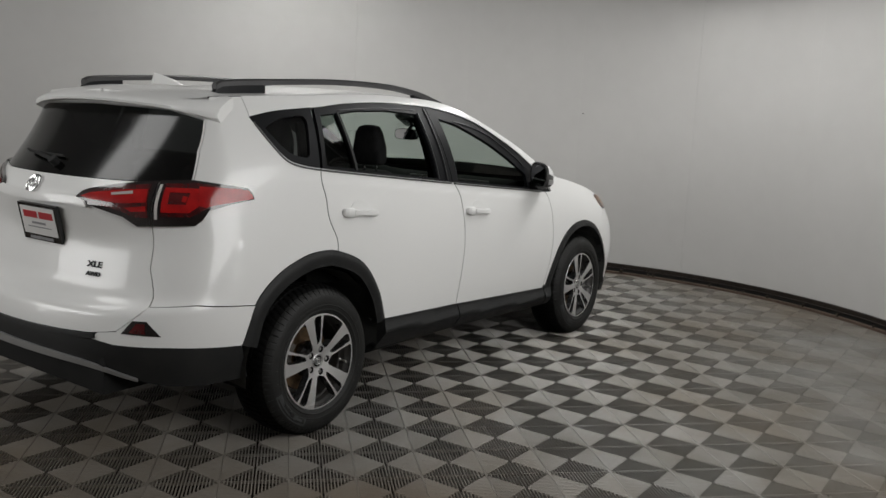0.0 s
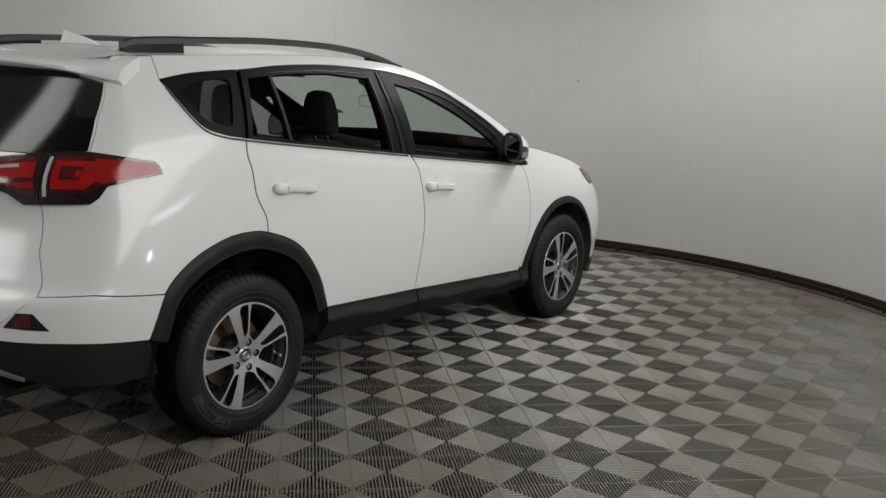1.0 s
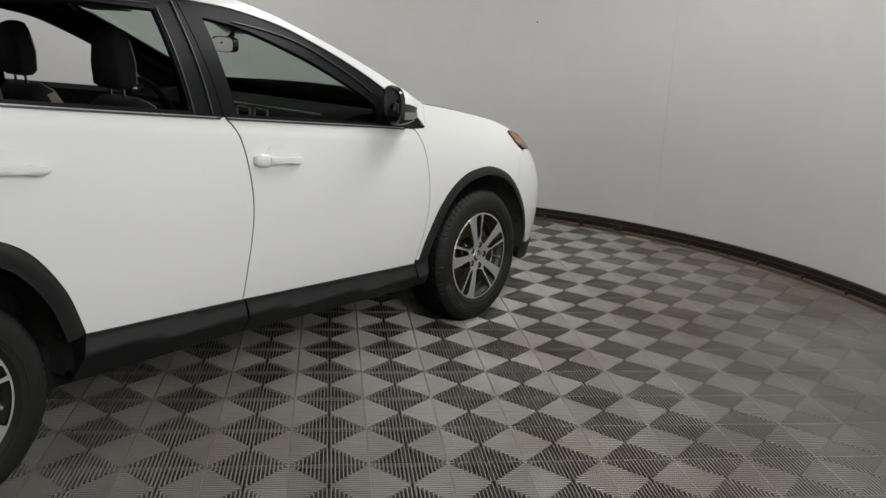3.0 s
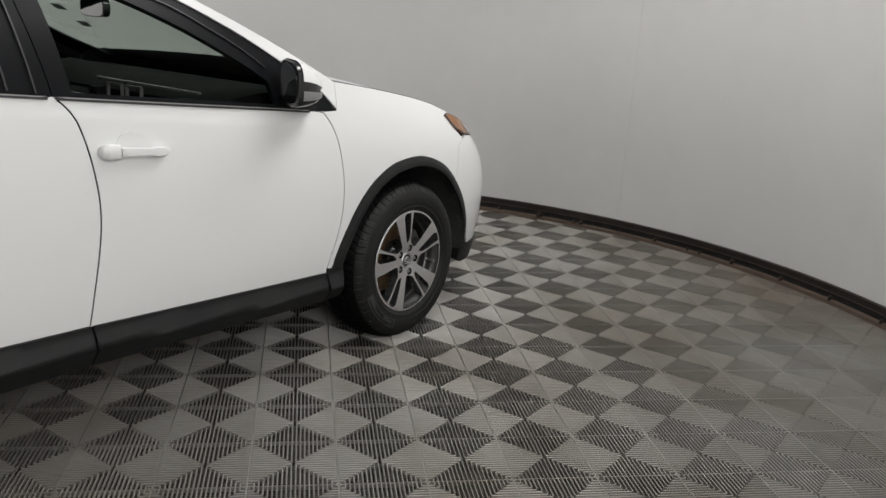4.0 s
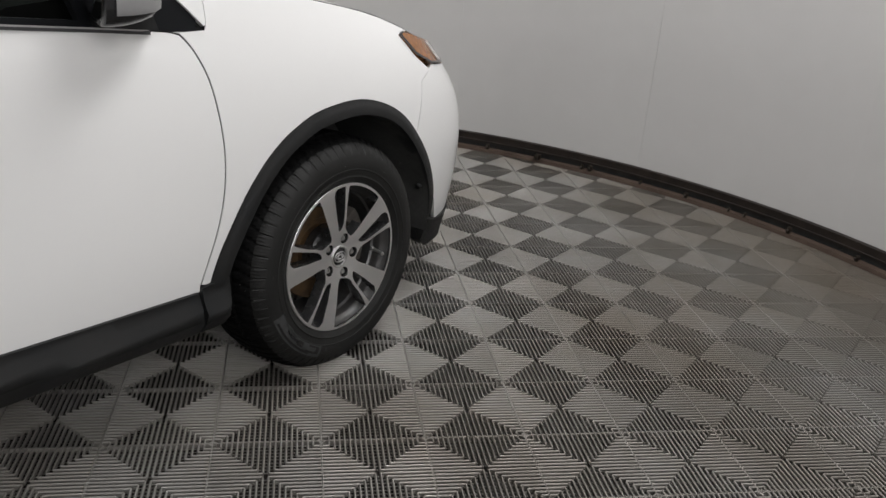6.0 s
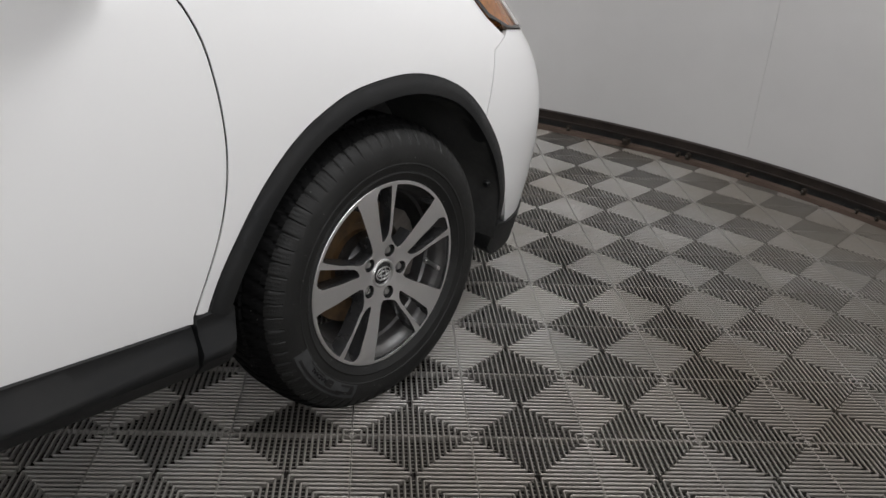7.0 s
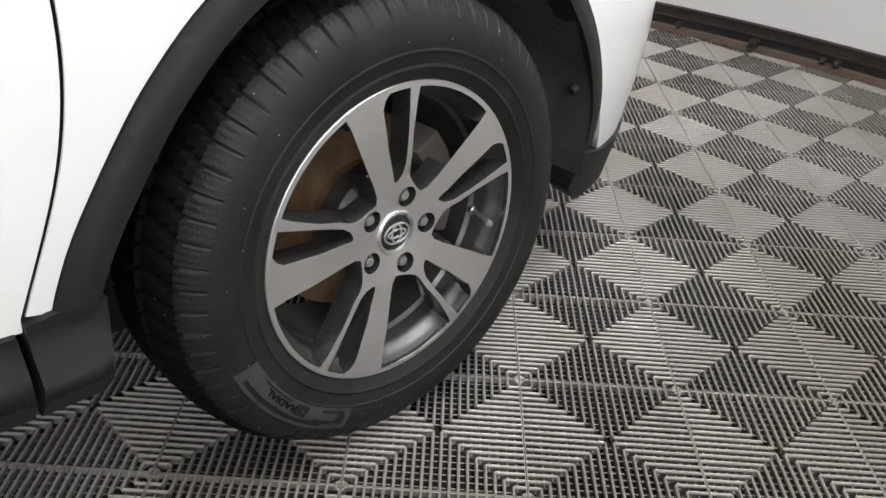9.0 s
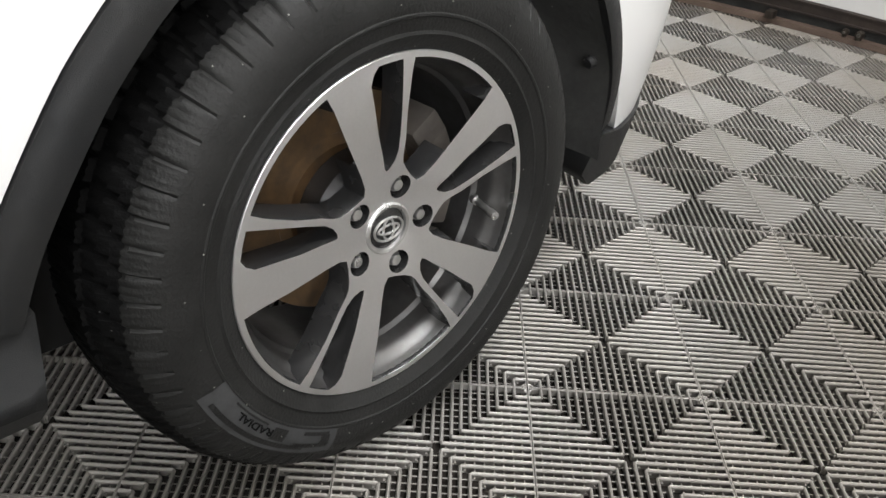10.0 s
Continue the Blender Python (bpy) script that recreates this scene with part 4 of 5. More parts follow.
def under_body(car):
    bm = bmesh.new()
    box(bm, (0, 1.33, 0.33), (1.5, 3.3, 0.16))
    box(bm, (0, -0.72, 0.42), (1.2, 0.42, 0.16))
    part("underbody", bm, SHUT, car, bevel=0.02)
    for side in (1, -1):
        for y in (0.0, BASE):
            bm = bmesh.new()
            n = 64
            angles = np.linspace(radians(-6), radians(186), n)
            fold = lambda a, x: 1 + 0.014 * math.sin(9 * a + 14 * x) * math.sin(5 * a) - 0.03 * max(0, math.sin(11 * x)) * (0.86 - x > 0) + (0.02 if 0.9 < a < 1.35 and x < 0.83 else 0)
            rows = [[bm.verts.new((side * x, y + 0.435 * fold(a, x) * math.cos(a), HUB_Z + 0.425 * fold(a, x) * math.sin(a) + 0.012)) for a in angles] for x in (0.885, 0.86, 0.84, 0.81, 0.78, 0.74, 0.70, 0.65, 0.55)]
            for a, b in zip(rows, rows[1:]):
                for i in range(n - 1):
                    bm.faces.new((a[i], a[i + 1], b[i + 1], b[i]))
            bm.faces.new(rows[-1])
            part("wheel_arch_liner", bm, LINER, car)


def door_handle(door, side, u, z, slope):
    """A flat pull bar with a flared front end, a round lock cap behind it and a cup in the door."""
    handle = None
    for name, lo, hi in (("door_handle", 0.262, 1.0), ("lock_cap", 0.0, 0.25)):
        bm, rows = bmesh.new(), []
        for t in lo + (hi - lo) * (0.5 - 0.5 * np.cos(np.linspace(0, math.pi, 24))):
            uu, zz = u + 0.245 * t, z - slope * t
            lift = float(np.interp(t, [0, 0.03, 0.1, 0.25, 0.3, 0.75, 0.9, 0.97, 1.0], [0.008, 0.018, 0.025, 0.028, 0.031, 0.032, 0.027, 0.018, 0.006]))
            h = float(np.interp(t, [0, 0.02, 0.06, 0.12, 0.25, 0.262, 0.66, 0.76, 0.88, 0.96, 1.0], [0.009, 0.016, 0.022, 0.0245, 0.0235, 0.0165, 0.0135, 0.0165, 0.0155, 0.010, 0.003]))
            base = 0.016 if 0.3 < t < 0.74 else 0.0
            p, m = skin(uu, zz)
            up = np.array((0, 0, 1.0))
            ring = [p + m * base - up * h * 0.9, p + m * (lift - 0.008) - up * h, p + m * (lift - 0.001) - up * h * 0.72, p + m * lift, p + m * (lift - 0.001) + up * h * 0.72, p + m * (lift - 0.008) + up * h, p + m * base + up * h * 0.9]
            rows.append([bm.verts.new((side * q[0], q[1], q[2])) for q in ring])
        for a, b in zip(rows, rows[1:]):
            for i in range(7):
                bm.faces.new((a[i], b[i], b[(i + 1) % 7], a[(i + 1) % 7]))
        bm.faces.new(rows[0]), bm.faces.new(rows[-1][::-1])
        handle = part(name, bm, WHITE, handle or door, "white pull handle" if handle is None else "white lock cap", sharp=50)
    cup = ring_of(smooth_line([(u + 0.06, z + 0.012), (u + 0.075, z + 0.04), (u + 0.11, z + 0.054), (u + 0.165, z + 0.035), (u + 0.185, z + 0.005)]))
    panel("handle_cup", cup, WHITE, door, side, off=0.0, lip=0.004, step=0.012, bulge=lambda a, b: 0.0008 + 0.003 * np.clip((b - z - 0.01) / 0.045, 0, 1) ** 2)


def door_mirror(door, side):
    """A housing that narrows forwards, its white cap over an indicator band."""
    ys = [1.866, 1.869, 1.885, 1.91, 1.94, 1.965, 1.985, 1.996]
    wide = [0.068, 0.073, 0.0735, 0.071, 0.064, 0.054, 0.040, 0.019]
    tall = [0.073, 0.0775, 0.078, 0.074, 0.064, 0.052, 0.036, 0.016]
    rise = [1.167, 1.167, 1.166, 1.163, 1.158, 1.153, 1.149, 1.147]

    def shell(name, mat, lo, hi, grow, parent, label="", first=0):
        bm = bmesh.new()
        rows = []
        whole = hi - lo > 6.2
        for y, w, h, z in list(zip(ys, wide, tall, rise))[first:]:
            row = []
            for a in np.linspace(lo, hi, 33)[: 32 if whole else 33]:
                c, q = math.cos(a), math.sin(a)
                p = lambda v: math.copysign(abs(v) ** 0.62, v)
                row.append(bm.verts.new((side * (0.962 + (w + grow) * p(c)), y + grow * (y > 1.98) - 0.33 * w * p(c) * max(0, (1.97 - y) / 0.1), z + (h + grow) * p(q) - 0.012 * c)))
            rows.append(row)
        n = len(rows[0])
        for p, q in zip(rows, rows[1:]):
            for i in range(n if whole else n - 1):
                bm.faces.new((p[i], p[(i + 1) % n], q[(i + 1) % n], q[i]))
        if whole:
            bm.faces.new(rows[0][::-1])
            bm.faces.new(rows[-1])
        return part(name, bm, mat, parent, label, sharp=60)

    ob = shell("door_mirror", GLOSSY, 0, 2 * math.pi, 0.0, door, "black door mirror with a white cap")
    shell("mirror_cap", WHITE, 0.16, math.pi - 0.1, 0.003, ob, "white mirror cap", 2)
    shell("indicator_band", SILVER, -0.36, -0.02, 0.003, ob, "silver indicator band", 2)
    bm = bmesh.new()
    oval = [(math.copysign(abs(math.cos(a)) ** 0.6, math.cos(a)) * 0.060, math.copysign(abs(math.sin(a)) ** 0.6, math.sin(a)) * 0.064) for a in np.linspace(0, 2 * math.pi, 28, endpoint=False)]
    prism(bm, oval, lambda a, b: (side * (0.962 + a), 1.8635 - 0.33 * a, 1.167 + b - 0.012 * a / 0.07), (0, 0.006, 0))
    part("mirror_glass", bm, MIRROR, ob, "silvered mirror glass")
    bm = bmesh.new()
    rows = [[bm.verts.new((side * x, y, z)) for y, z in ((1.885 + d, 1.078), (2.02 + d, 1.064), (2.0 + d, 1.11), (1.89 + d, 1.12))] for x, d in ((0.835, 0.03), (0.95, 0.0))]
    for i in range(4):
        bm.faces.new((rows[0][i], rows[0][(i + 1) % 4], rows[1][(i + 1) % 4], rows[1][i]))
    bm.faces.new(rows[1])
    part("mirror_foot", bm, CLAD, ob, bevel=0.006)


# ---- wheels ----
def wheel(car, side, y):
    base = (0.0, y, HUB_Z)
    X = 0.905 * side
    bm = bmesh.new()
    # tyre: sidewall, shoulder lugs and tread
    seg = 680
    profile = [(0.218, 0.893), (0.228, 0.903), (0.243, 0.910), (0.247, 0.9135), (0.251, 0.912), (0.2665, 0.9150), (0.268, 0.9167), (0.2705, 0.9167), (0.272, 0.9157), (0.285, 0.917), (0.298, 0.9146), (0.305, 0.9127), (0.312, 0.9103), (0.326, 0.902), (0.338, 0.890), (0.342, 0.882), (0.349, 0.872), (0.3555, 0.858), (0.3595, 0.835), (0.353, 0.832), (0.353, 0.824), (0.3605, 0.821), (0.361, 0.79), (0.360, 0.75), (0.352, 0.71), (0.335, 0.69), (0.30, 0.68), (0.24, 0.685), (0.215, 0.70)]
    rings = lathe(bm, [(r, side * x) for r, x in profile], base, seg)
    for ri, (r, x) in enumerate(profile):
        for k, v in enumerate(rings[ri]):
            d = Vector((0, v.co.y - y, v.co.z - HUB_Z)).normalized()
            beat = (k + (2 * (ri - 15) if ri > 15 else 0)) % 10
            if 15 <= ri <= 18 or 21 <= ri <= 23:
                if beat in (0, 1):
                    v.co -= d * (0.004 if ri == 15 else 0.007)
                elif beat in (4, 7):
                    v.co -= d * 0.0016
            elif ri in (13, 14):
                if beat == 0:
                    v.co -= d * 0.002 + Vector((side * 0.003, 0, 0))
                elif k % 3 == 0:
                    v.co -= Vector((side * (0.0005 if ri == 13 else 0.0024), 0, 0))
            v.co.z = max(v.co.z, 0.0015 if ri > 9 else v.co.z)
    # tread faces take the blacker rubber that carries the arch's shade
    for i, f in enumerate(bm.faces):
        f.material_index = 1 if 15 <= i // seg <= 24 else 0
    tyre = part("tyre", bm, [RUBBER, SHADE_RUBBER], None, "black all-season tyre with a blocky tread", sharp=28)
    bm = bmesh.new()
    barrel = [(0.2255, 0.893), (0.2278, 0.899), (0.2275, 0.9045), (0.2266, 0.9055), (0.2262, 0.9035), (0.2190, 0.9035), (0.2160, 0.893), (0.2135, 0.884), (0.2075, 0.878), (0.2045, 0.868), (0.2020, 0.850), (0.1965, 0.844), (0.194, 0.80), (0.192, 0.72), (0.21, 0.69)]
    lathe(bm, [(r, side * x) for r, x in barrel], base, 96)
    for f in bm.faces:
        r = (Vector((0, f.calc_center_median().y - y, f.calc_center_median().z - HUB_Z))).length
        f.material_index = 0 if abs(f.calc_center_median().x) > 0.8985 and r > 0.224 else 1
    ob = part("wheel", bm, [MACHINED, BARREL], car, "alloy wheel with five split spokes", sharp=30)
    tyre.parent = ob
    arc = lambda r, a, b, n: [(r, a + (b - a) * k / n) for k in range(n + 1)]
    sector = arc(0.2268, 8, -64, 24) + arc(0.2195, -64, -33.6, 10)
    sector += [(0.2, -33.2), (0.175, -33.4), (0.157, -33.6), (0.135, -34.8), (0.12, -36), (0.1, -36.8), (0.090, -38.5), (0.081, -44), (0.073, -54), (0.070, -64)]
    sector += arc(0.0335, -64, 8, 16) + [(0.070, 8), (0.080, 3), (0.1, 1.2), (0.12, 0.7), (0.157, 0.1), (0.2, -0.7)] + arc(0.2195, -0.4, 8, 3)
    pocket = [(0.2195, -19.8), (0.2195, -24), (0.2195, -29), (0.19, -29.6), (0.158, -30.4), (0.13, -31.2), (0.108, -31.6), (0.094, -29.6), (0.085, -25), (0.083, -21.5), (0.087, -20), (0.105, -18.8), (0.138, -16.8), (0.175, -16.4), (0.2, -16.1), (0.212, -17.6)]
    flat_of = lambda line: np.array([(r * math.cos(radians(a)), r * math.sin(radians(a))) for r, a in line])

    def spoke(turn):
        """A fifth of the wheel's face: a broad and a slim spoke with their stretch of rim and hub, round a nut's hole."""
        nut = flat_of([(0.0565, -45)]) + 0.0158 * np.array([(math.cos(b), math.sin(b)) for b in np.linspace(0, 2 * math.pi, 20, endpoint=False)])
        outline, holes = flat_of(sector), [flat_of(pocket), nut]
        flat, tri = fill(frame_ring(outline, *holes), 0.012)

        def place(q, depth=0.0):
            r, a = float(np.hypot(*q)), math.atan2(q[1], q[0]) + radians(117 + turn)
            if side < 0:
                a = math.pi - a
            return (side * (0.9055 - 0.019 * max(0, 1 - r / 0.221) ** 1.7 - depth), y + r * math.cos(a), HUB_Z + r * math.sin(a))

        v, f, slots = [place(q) for q in flat], [tuple(t) for t in tri], [0] * len(tri)
        if side > 0:
            f = [t if (flat[t[1]] - flat[t[0]])[0] * (flat[t[2]] - flat[t[0]])[1] > (flat[t[1]] - flat[t[0]])[1] * (flat[t[2]] - flat[t[0]])[0] else t[::-1] for t in f]
        # the cast flanks behind each edge, wider towards the back
        for loop, flare, deep in ((outline, -0.0055, 0.034), (holes[0], 0.003, 0.034), (holes[1], 0.0015, 0.04)):
            edge, mid, back = loop, inset(loop, flare * 0.22), inset(loop, flare)
            base_at, n = len(v), len(loop)
            v += [place(q) for q in edge] + [place(q, 0.0022) for q in mid] + [place(q, deep) for q in back]
            for k in range(n):
                m = (k + 1) % n
                r0, r1 = np.hypot(*loop[k]), np.hypot(*loop[m])
                if loop is outline and (min(r0, r1) > 0.225 or max(r0, r1) < 0.034 or (abs(r0 - r1) > 0.004 and max(r0, r1) > 0.224) or abs(r0 - r1) > 0.033):
                    continue
                for row in (0, 1):
                    quad = (base_at + row * n + k, base_at + row * n + m, base_at + (row + 1) * n + m, base_at + (row + 1) * n + k)
                    f.append(quad)
                    slots.append(1)
        me_ob = raw("spoke", v, f, [MACHINED, DARKRIM], ob, slots=slots, sharp=32)
        bm = bmesh.new()
        bm.from_mesh(me_ob.data)
        bmesh.ops.remove_doubles(bm, verts=bm.verts, dist=0.0002)
        bmesh.ops.recalc_face_normals(bm, faces=bm.faces)
        bm.to_mesh(me_ob.data)
        bm.free()
        me_ob.data.set_sharp_from_angle(angle=radians(32))

    for k in range(5):
        spoke(-72 * k)
    bm = bmesh.new()
    rings = lathe(bm, [(0.0, side * 0.862), (0.05, side * 0.862), (0.074, side * 0.862), (0.084, side * 0.85), (0.086, side * 0.82)], base, 48)
    part("hub_plate", bm, DARKRIM, ob)
    bm = bmesh.new()
    lathe(bm, [(0.0001, side * 0.8935), (0.018, side * 0.893), (0.0275, side * 0.890), (0.029, side * 0.8935), (0.0325, side * 0.8945), (0.0345, side * 0.893), (0.035, side * 0.86)], base, 48)
    for f in bm.faces:
        q = f.calc_center_median()
        f.material_index = 1 if math.hypot(q.y - y, q.z - HUB_Z) < 0.0275 else 0
    cap_ob = part("centre_cap", bm, [SATIN, DARKRIM], ob, "dark centre cap in a silver ring", sharp=30)
    for rx, rz in ((0.0225, 0.0155), (0.0085, 0.0145), (0.0165, 0.006)):
        bm = bmesh.new()
        n, m = 28, 8
        ring = []
        for i in range(n):
            a = 2 * math.pi * i / n
            c = Vector((0, rx * math.cos(a), rz * math.sin(a)))
            d = Vector((0, math.cos(a), math.sin(a)))
            ring.append([bm.verts.new(Vector((side * 0.8935, y, HUB_Z)) + c + d * 0.0017 * math.cos(2 * math.pi * j / m) + Vector((side * 0.0017 * math.sin(2 * math.pi * j / m), 0, 0))) for j in range(m)])
        for i in range(n):
            for j in range(m):
                bm.faces.new((ring[i][j], ring[(i + 1) % n][j], ring[(i + 1) % n][(j + 1) % m], ring[i][(j + 1) % m]))
        part("ring_mark", bm, SATIN, cap_ob)
    for k in range(5):
        a = radians(72 - 72 * k)
        if side < 0:
            a = math.pi - a
        c = Vector((0, y + 0.0565 * math.cos(a), HUB_Z + 0.0565 * math.sin(a)))
        bm = bmesh.new()
        rod(bm, c + Vector((side * 0.862, 0, 0)), c + Vector((side * 0.884, 0, 0)), 0.0112, 6)
        rod(bm, c + Vector((side * 0.883, 0, 0)), c + Vector((side * 0.8905, 0, 0)), 0.0088, 20, 0.0072)
        rod(bm, c + Vector((side * 0.862, 0, 0)), c + Vector((side * 0.867, 0, 0)), 0.0132, 20)
        part("wheel_nut", bm, SATIN, ob, bevel=0.001)
    bm = bmesh.new()
    lathe(bm, [(0.0001, side * 0.845), (0.075, side * 0.845), (0.08, side * 0.842), (0.082, side * 0.80), (0.098, side * 0.798), (0.100, side * 0.801), (0.152, side * 0.801), (0.154, side * 0.79), (0.152, side * 0.775), (0.09, side * 0.775)], base, 64)
    part("brake_disc", bm, RUST, ob, "rust-brown brake disc")
    bm = bmesh.new()
    f = 1 if y > 1 else -1
    for a in np.linspace(-0.45, 0.45, 5):
        c = (side * 0.80, y + f * 0.142 * math.cos(a + 0.15), HUB_Z + 0.142 * math.sin(a + 0.15))
        box(bm, c, (0.075, 0.05, 0.042), Matrix.Rotation((a + 0.15) * f, 4, "X"))
    part("brake_caliper", bm, IRON, ob, bevel=0.006)
    bm = bmesh.new()
    a = radians(-12)
    c = Vector((side * 0.89, y + 0.193 * math.cos(a), HUB_Z + 0.193 * math.sin(a)))
    rod(bm, c - Vector((side * 0.045, -0.012, 0)), c, 0.0048, 12)
    rod(bm, c, c + Vector((side * 0.014, -0.004, 0)), 0.0062, 12)
    rod(bm, c - Vector((side * 0.047, -0.0125, 0)), c - Vector((side * 0.035, -0.0095, 0)), 0.008, 12)
    part("tyre_valve", bm, SATIN, ob, bevel=0.001)
    # a little negative camber
    hub = Matrix.Translation((side * 0.85, y, HUB_Z))
    ob.matrix_basis = hub @ Matrix.Rotation(radians(-1.5 * side), 4, "Y") @ hub.inverted()
    return ob


car = new("car")
tagged(car, "white compact sport utility car parked on the tiled floor", "car")
doors, tailgate = car_body(car)
spoiler(car)
roof_rails(car)
fin(car)
under_body(car)
for side in (1, -1):
    k = 0 if side > 0 else 1
    door_handle(doors[k], side, 0.146, 1.043, 0.018)
    door_handle(doors[2 + k], side, 1.166, 0.985, 0.018)
    door_mirror(doors[2 + k], side)
    wheel(car, side, 0.0)
    wheel(car, side, BASE)


# ---- inside the car ----
def cushion(bm, rows, width, depth, n=14, power=0.45):
    """A padded slab: rows of (centre, half width, half depth, direction across the pad)."""
    rings = []
    for c, w, d, face in rows:
        ring = []
        for k in range(n):
            a = 2 * math.pi * k / n
            q = lambda v: math.copysign(abs(v) ** power, v)
            ring.append(bm.verts.new(Vector(c) + Vector((w * q(math.cos(a)), 0, 0)) + Vector(face) * d * q(math.sin(a))))
        rings.append(ring)
    for a, b in zip(rings, rings[1:]):
        for k in range(n):
            bm.faces.new((a[k], a[(k + 1) % n], b[(k + 1) % n], b[k]))
    bm.faces.new(rings[0][::-1]), bm.faces.new(rings[-1])


def front_seat(car, x):
    ahead = (0, 0.95, 0.3)
    bm = bmesh.new()
    cushion(bm, [((x, 1.22, 0.55), 0.20, 0.05, ahead), ((x, 1.18, 0.66), 0.25, 0.075, ahead), ((x, 1.09, 0.86), 0.25, 0.08, ahead), ((x, 1.01, 1.04), 0.22, 0.07, ahead), ((x, 0.965, 1.14), 0.18, 0.06, ahead), ((x, 0.95, 1.175), 0.12, 0.035, ahead)], 0, 0)
    for f in bm.faces:
        f.material_index = 1 if f.calc_center_median().y > 1.02 + (1.0 - f.calc_center_median().z) * 0.45 + 0.03 else 0
    seat = part("front_seat", bm, [FABRIC, TAN], car, "black fabric front seat with pale sides", sharp=60)
    bm = bmesh.new()
    up = (0, 1, 0.12)
    cushion(bm, [((x, 1.20, 0.50), 0.22, 0.03, (0, 0, 1)), ((x, 1.28, 0.55), 0.25, 0.07, (0, 0, 1)), ((x, 1.50, 0.57), 0.25, 0.075, (0, 0, 1)), ((x, 1.68, 0.58), 0.23, 0.05, (0, 0, 1))], 0, 0)
    part("seat_cushion", bm, FABRIC, seat)
    bm = bmesh.new()
    cushion(bm, [((x, 0.945, 1.215), 0.085, 0.025, up), ((x, 0.942, 1.232), 0.106, 0.042, up), ((x, 0.938, 1.31), 0.103, 0.048, up), ((x, 0.930, 1.39), 0.084, 0.042, up), ((x, 0.927, 1.427), 0.066, 0.030, up), ((x, 0.926, 1.438), 0.035, 0.012, up)], 0, 0, n=20)
    for f in bm.faces:
        f.material_index = 1 if f.normal.y > 0.6 or f.calc_center_median().y > 0.963 else 0
    head = part("headrest", bm, [FABRIC, TAN], seat, "black headrest on two chrome posts", sharp=60)
    for dx in (-0.045, 0.045):
        bm = bmesh.new()
        rod(bm, (x + dx, 0.955, 1.15), (x + dx, 0.943, 1.225), 0.006)
        part("headrest_post", bm, CHROME, seat)


def rear_seat(car):
    back = (0, 0.92, 0.35)
    bm = bmesh.new()
    cushion(bm, [((0, 0.26, 0.60), 0.62, 0.05, back), ((0, 0.20, 0.75), 0.64, 0.07, back), ((0, 0.10, 1.0), 0.62, 0.06, back), ((0, 0.07, 1.08), 0.58, 0.03, back)], 0, 0, n=24, power=0.3)
    seat = part("rear_seat", bm, FABRIC, car, "black fabric rear bench", sharp=60)
    bm = bmesh.new()
    cushion(bm, [((0, 0.24, 0.52), 0.6, 0.04, (0, 0, 1)), ((0, 0.32, 0.55), 0.63, 0.07, (0, 0, 1)), ((0, 0.66, 0.57), 0.62, 0.06, (0, 0, 1)), ((0, 0.72, 0.56), 0.6, 0.03, (0, 0, 1))], 0, 0, n=24, power=0.3)
    part("seat_cushion", bm, FABRIC, seat)
    for x in (-0.42, 0.0, 0.42):
        bm = bmesh.new()
        cushion(bm, [((x, 0.06, 1.09), 0.11, 0.03, back), ((x, 0.045, 1.13), 0.125, 0.045, back), ((x, 0.03, 1.18), 0.11, 0.04, back), ((x, 0.025, 1.20), 0.08, 0.015, back)], 0, 0, n=18)
        part("headrest", bm, FABRIC, seat)


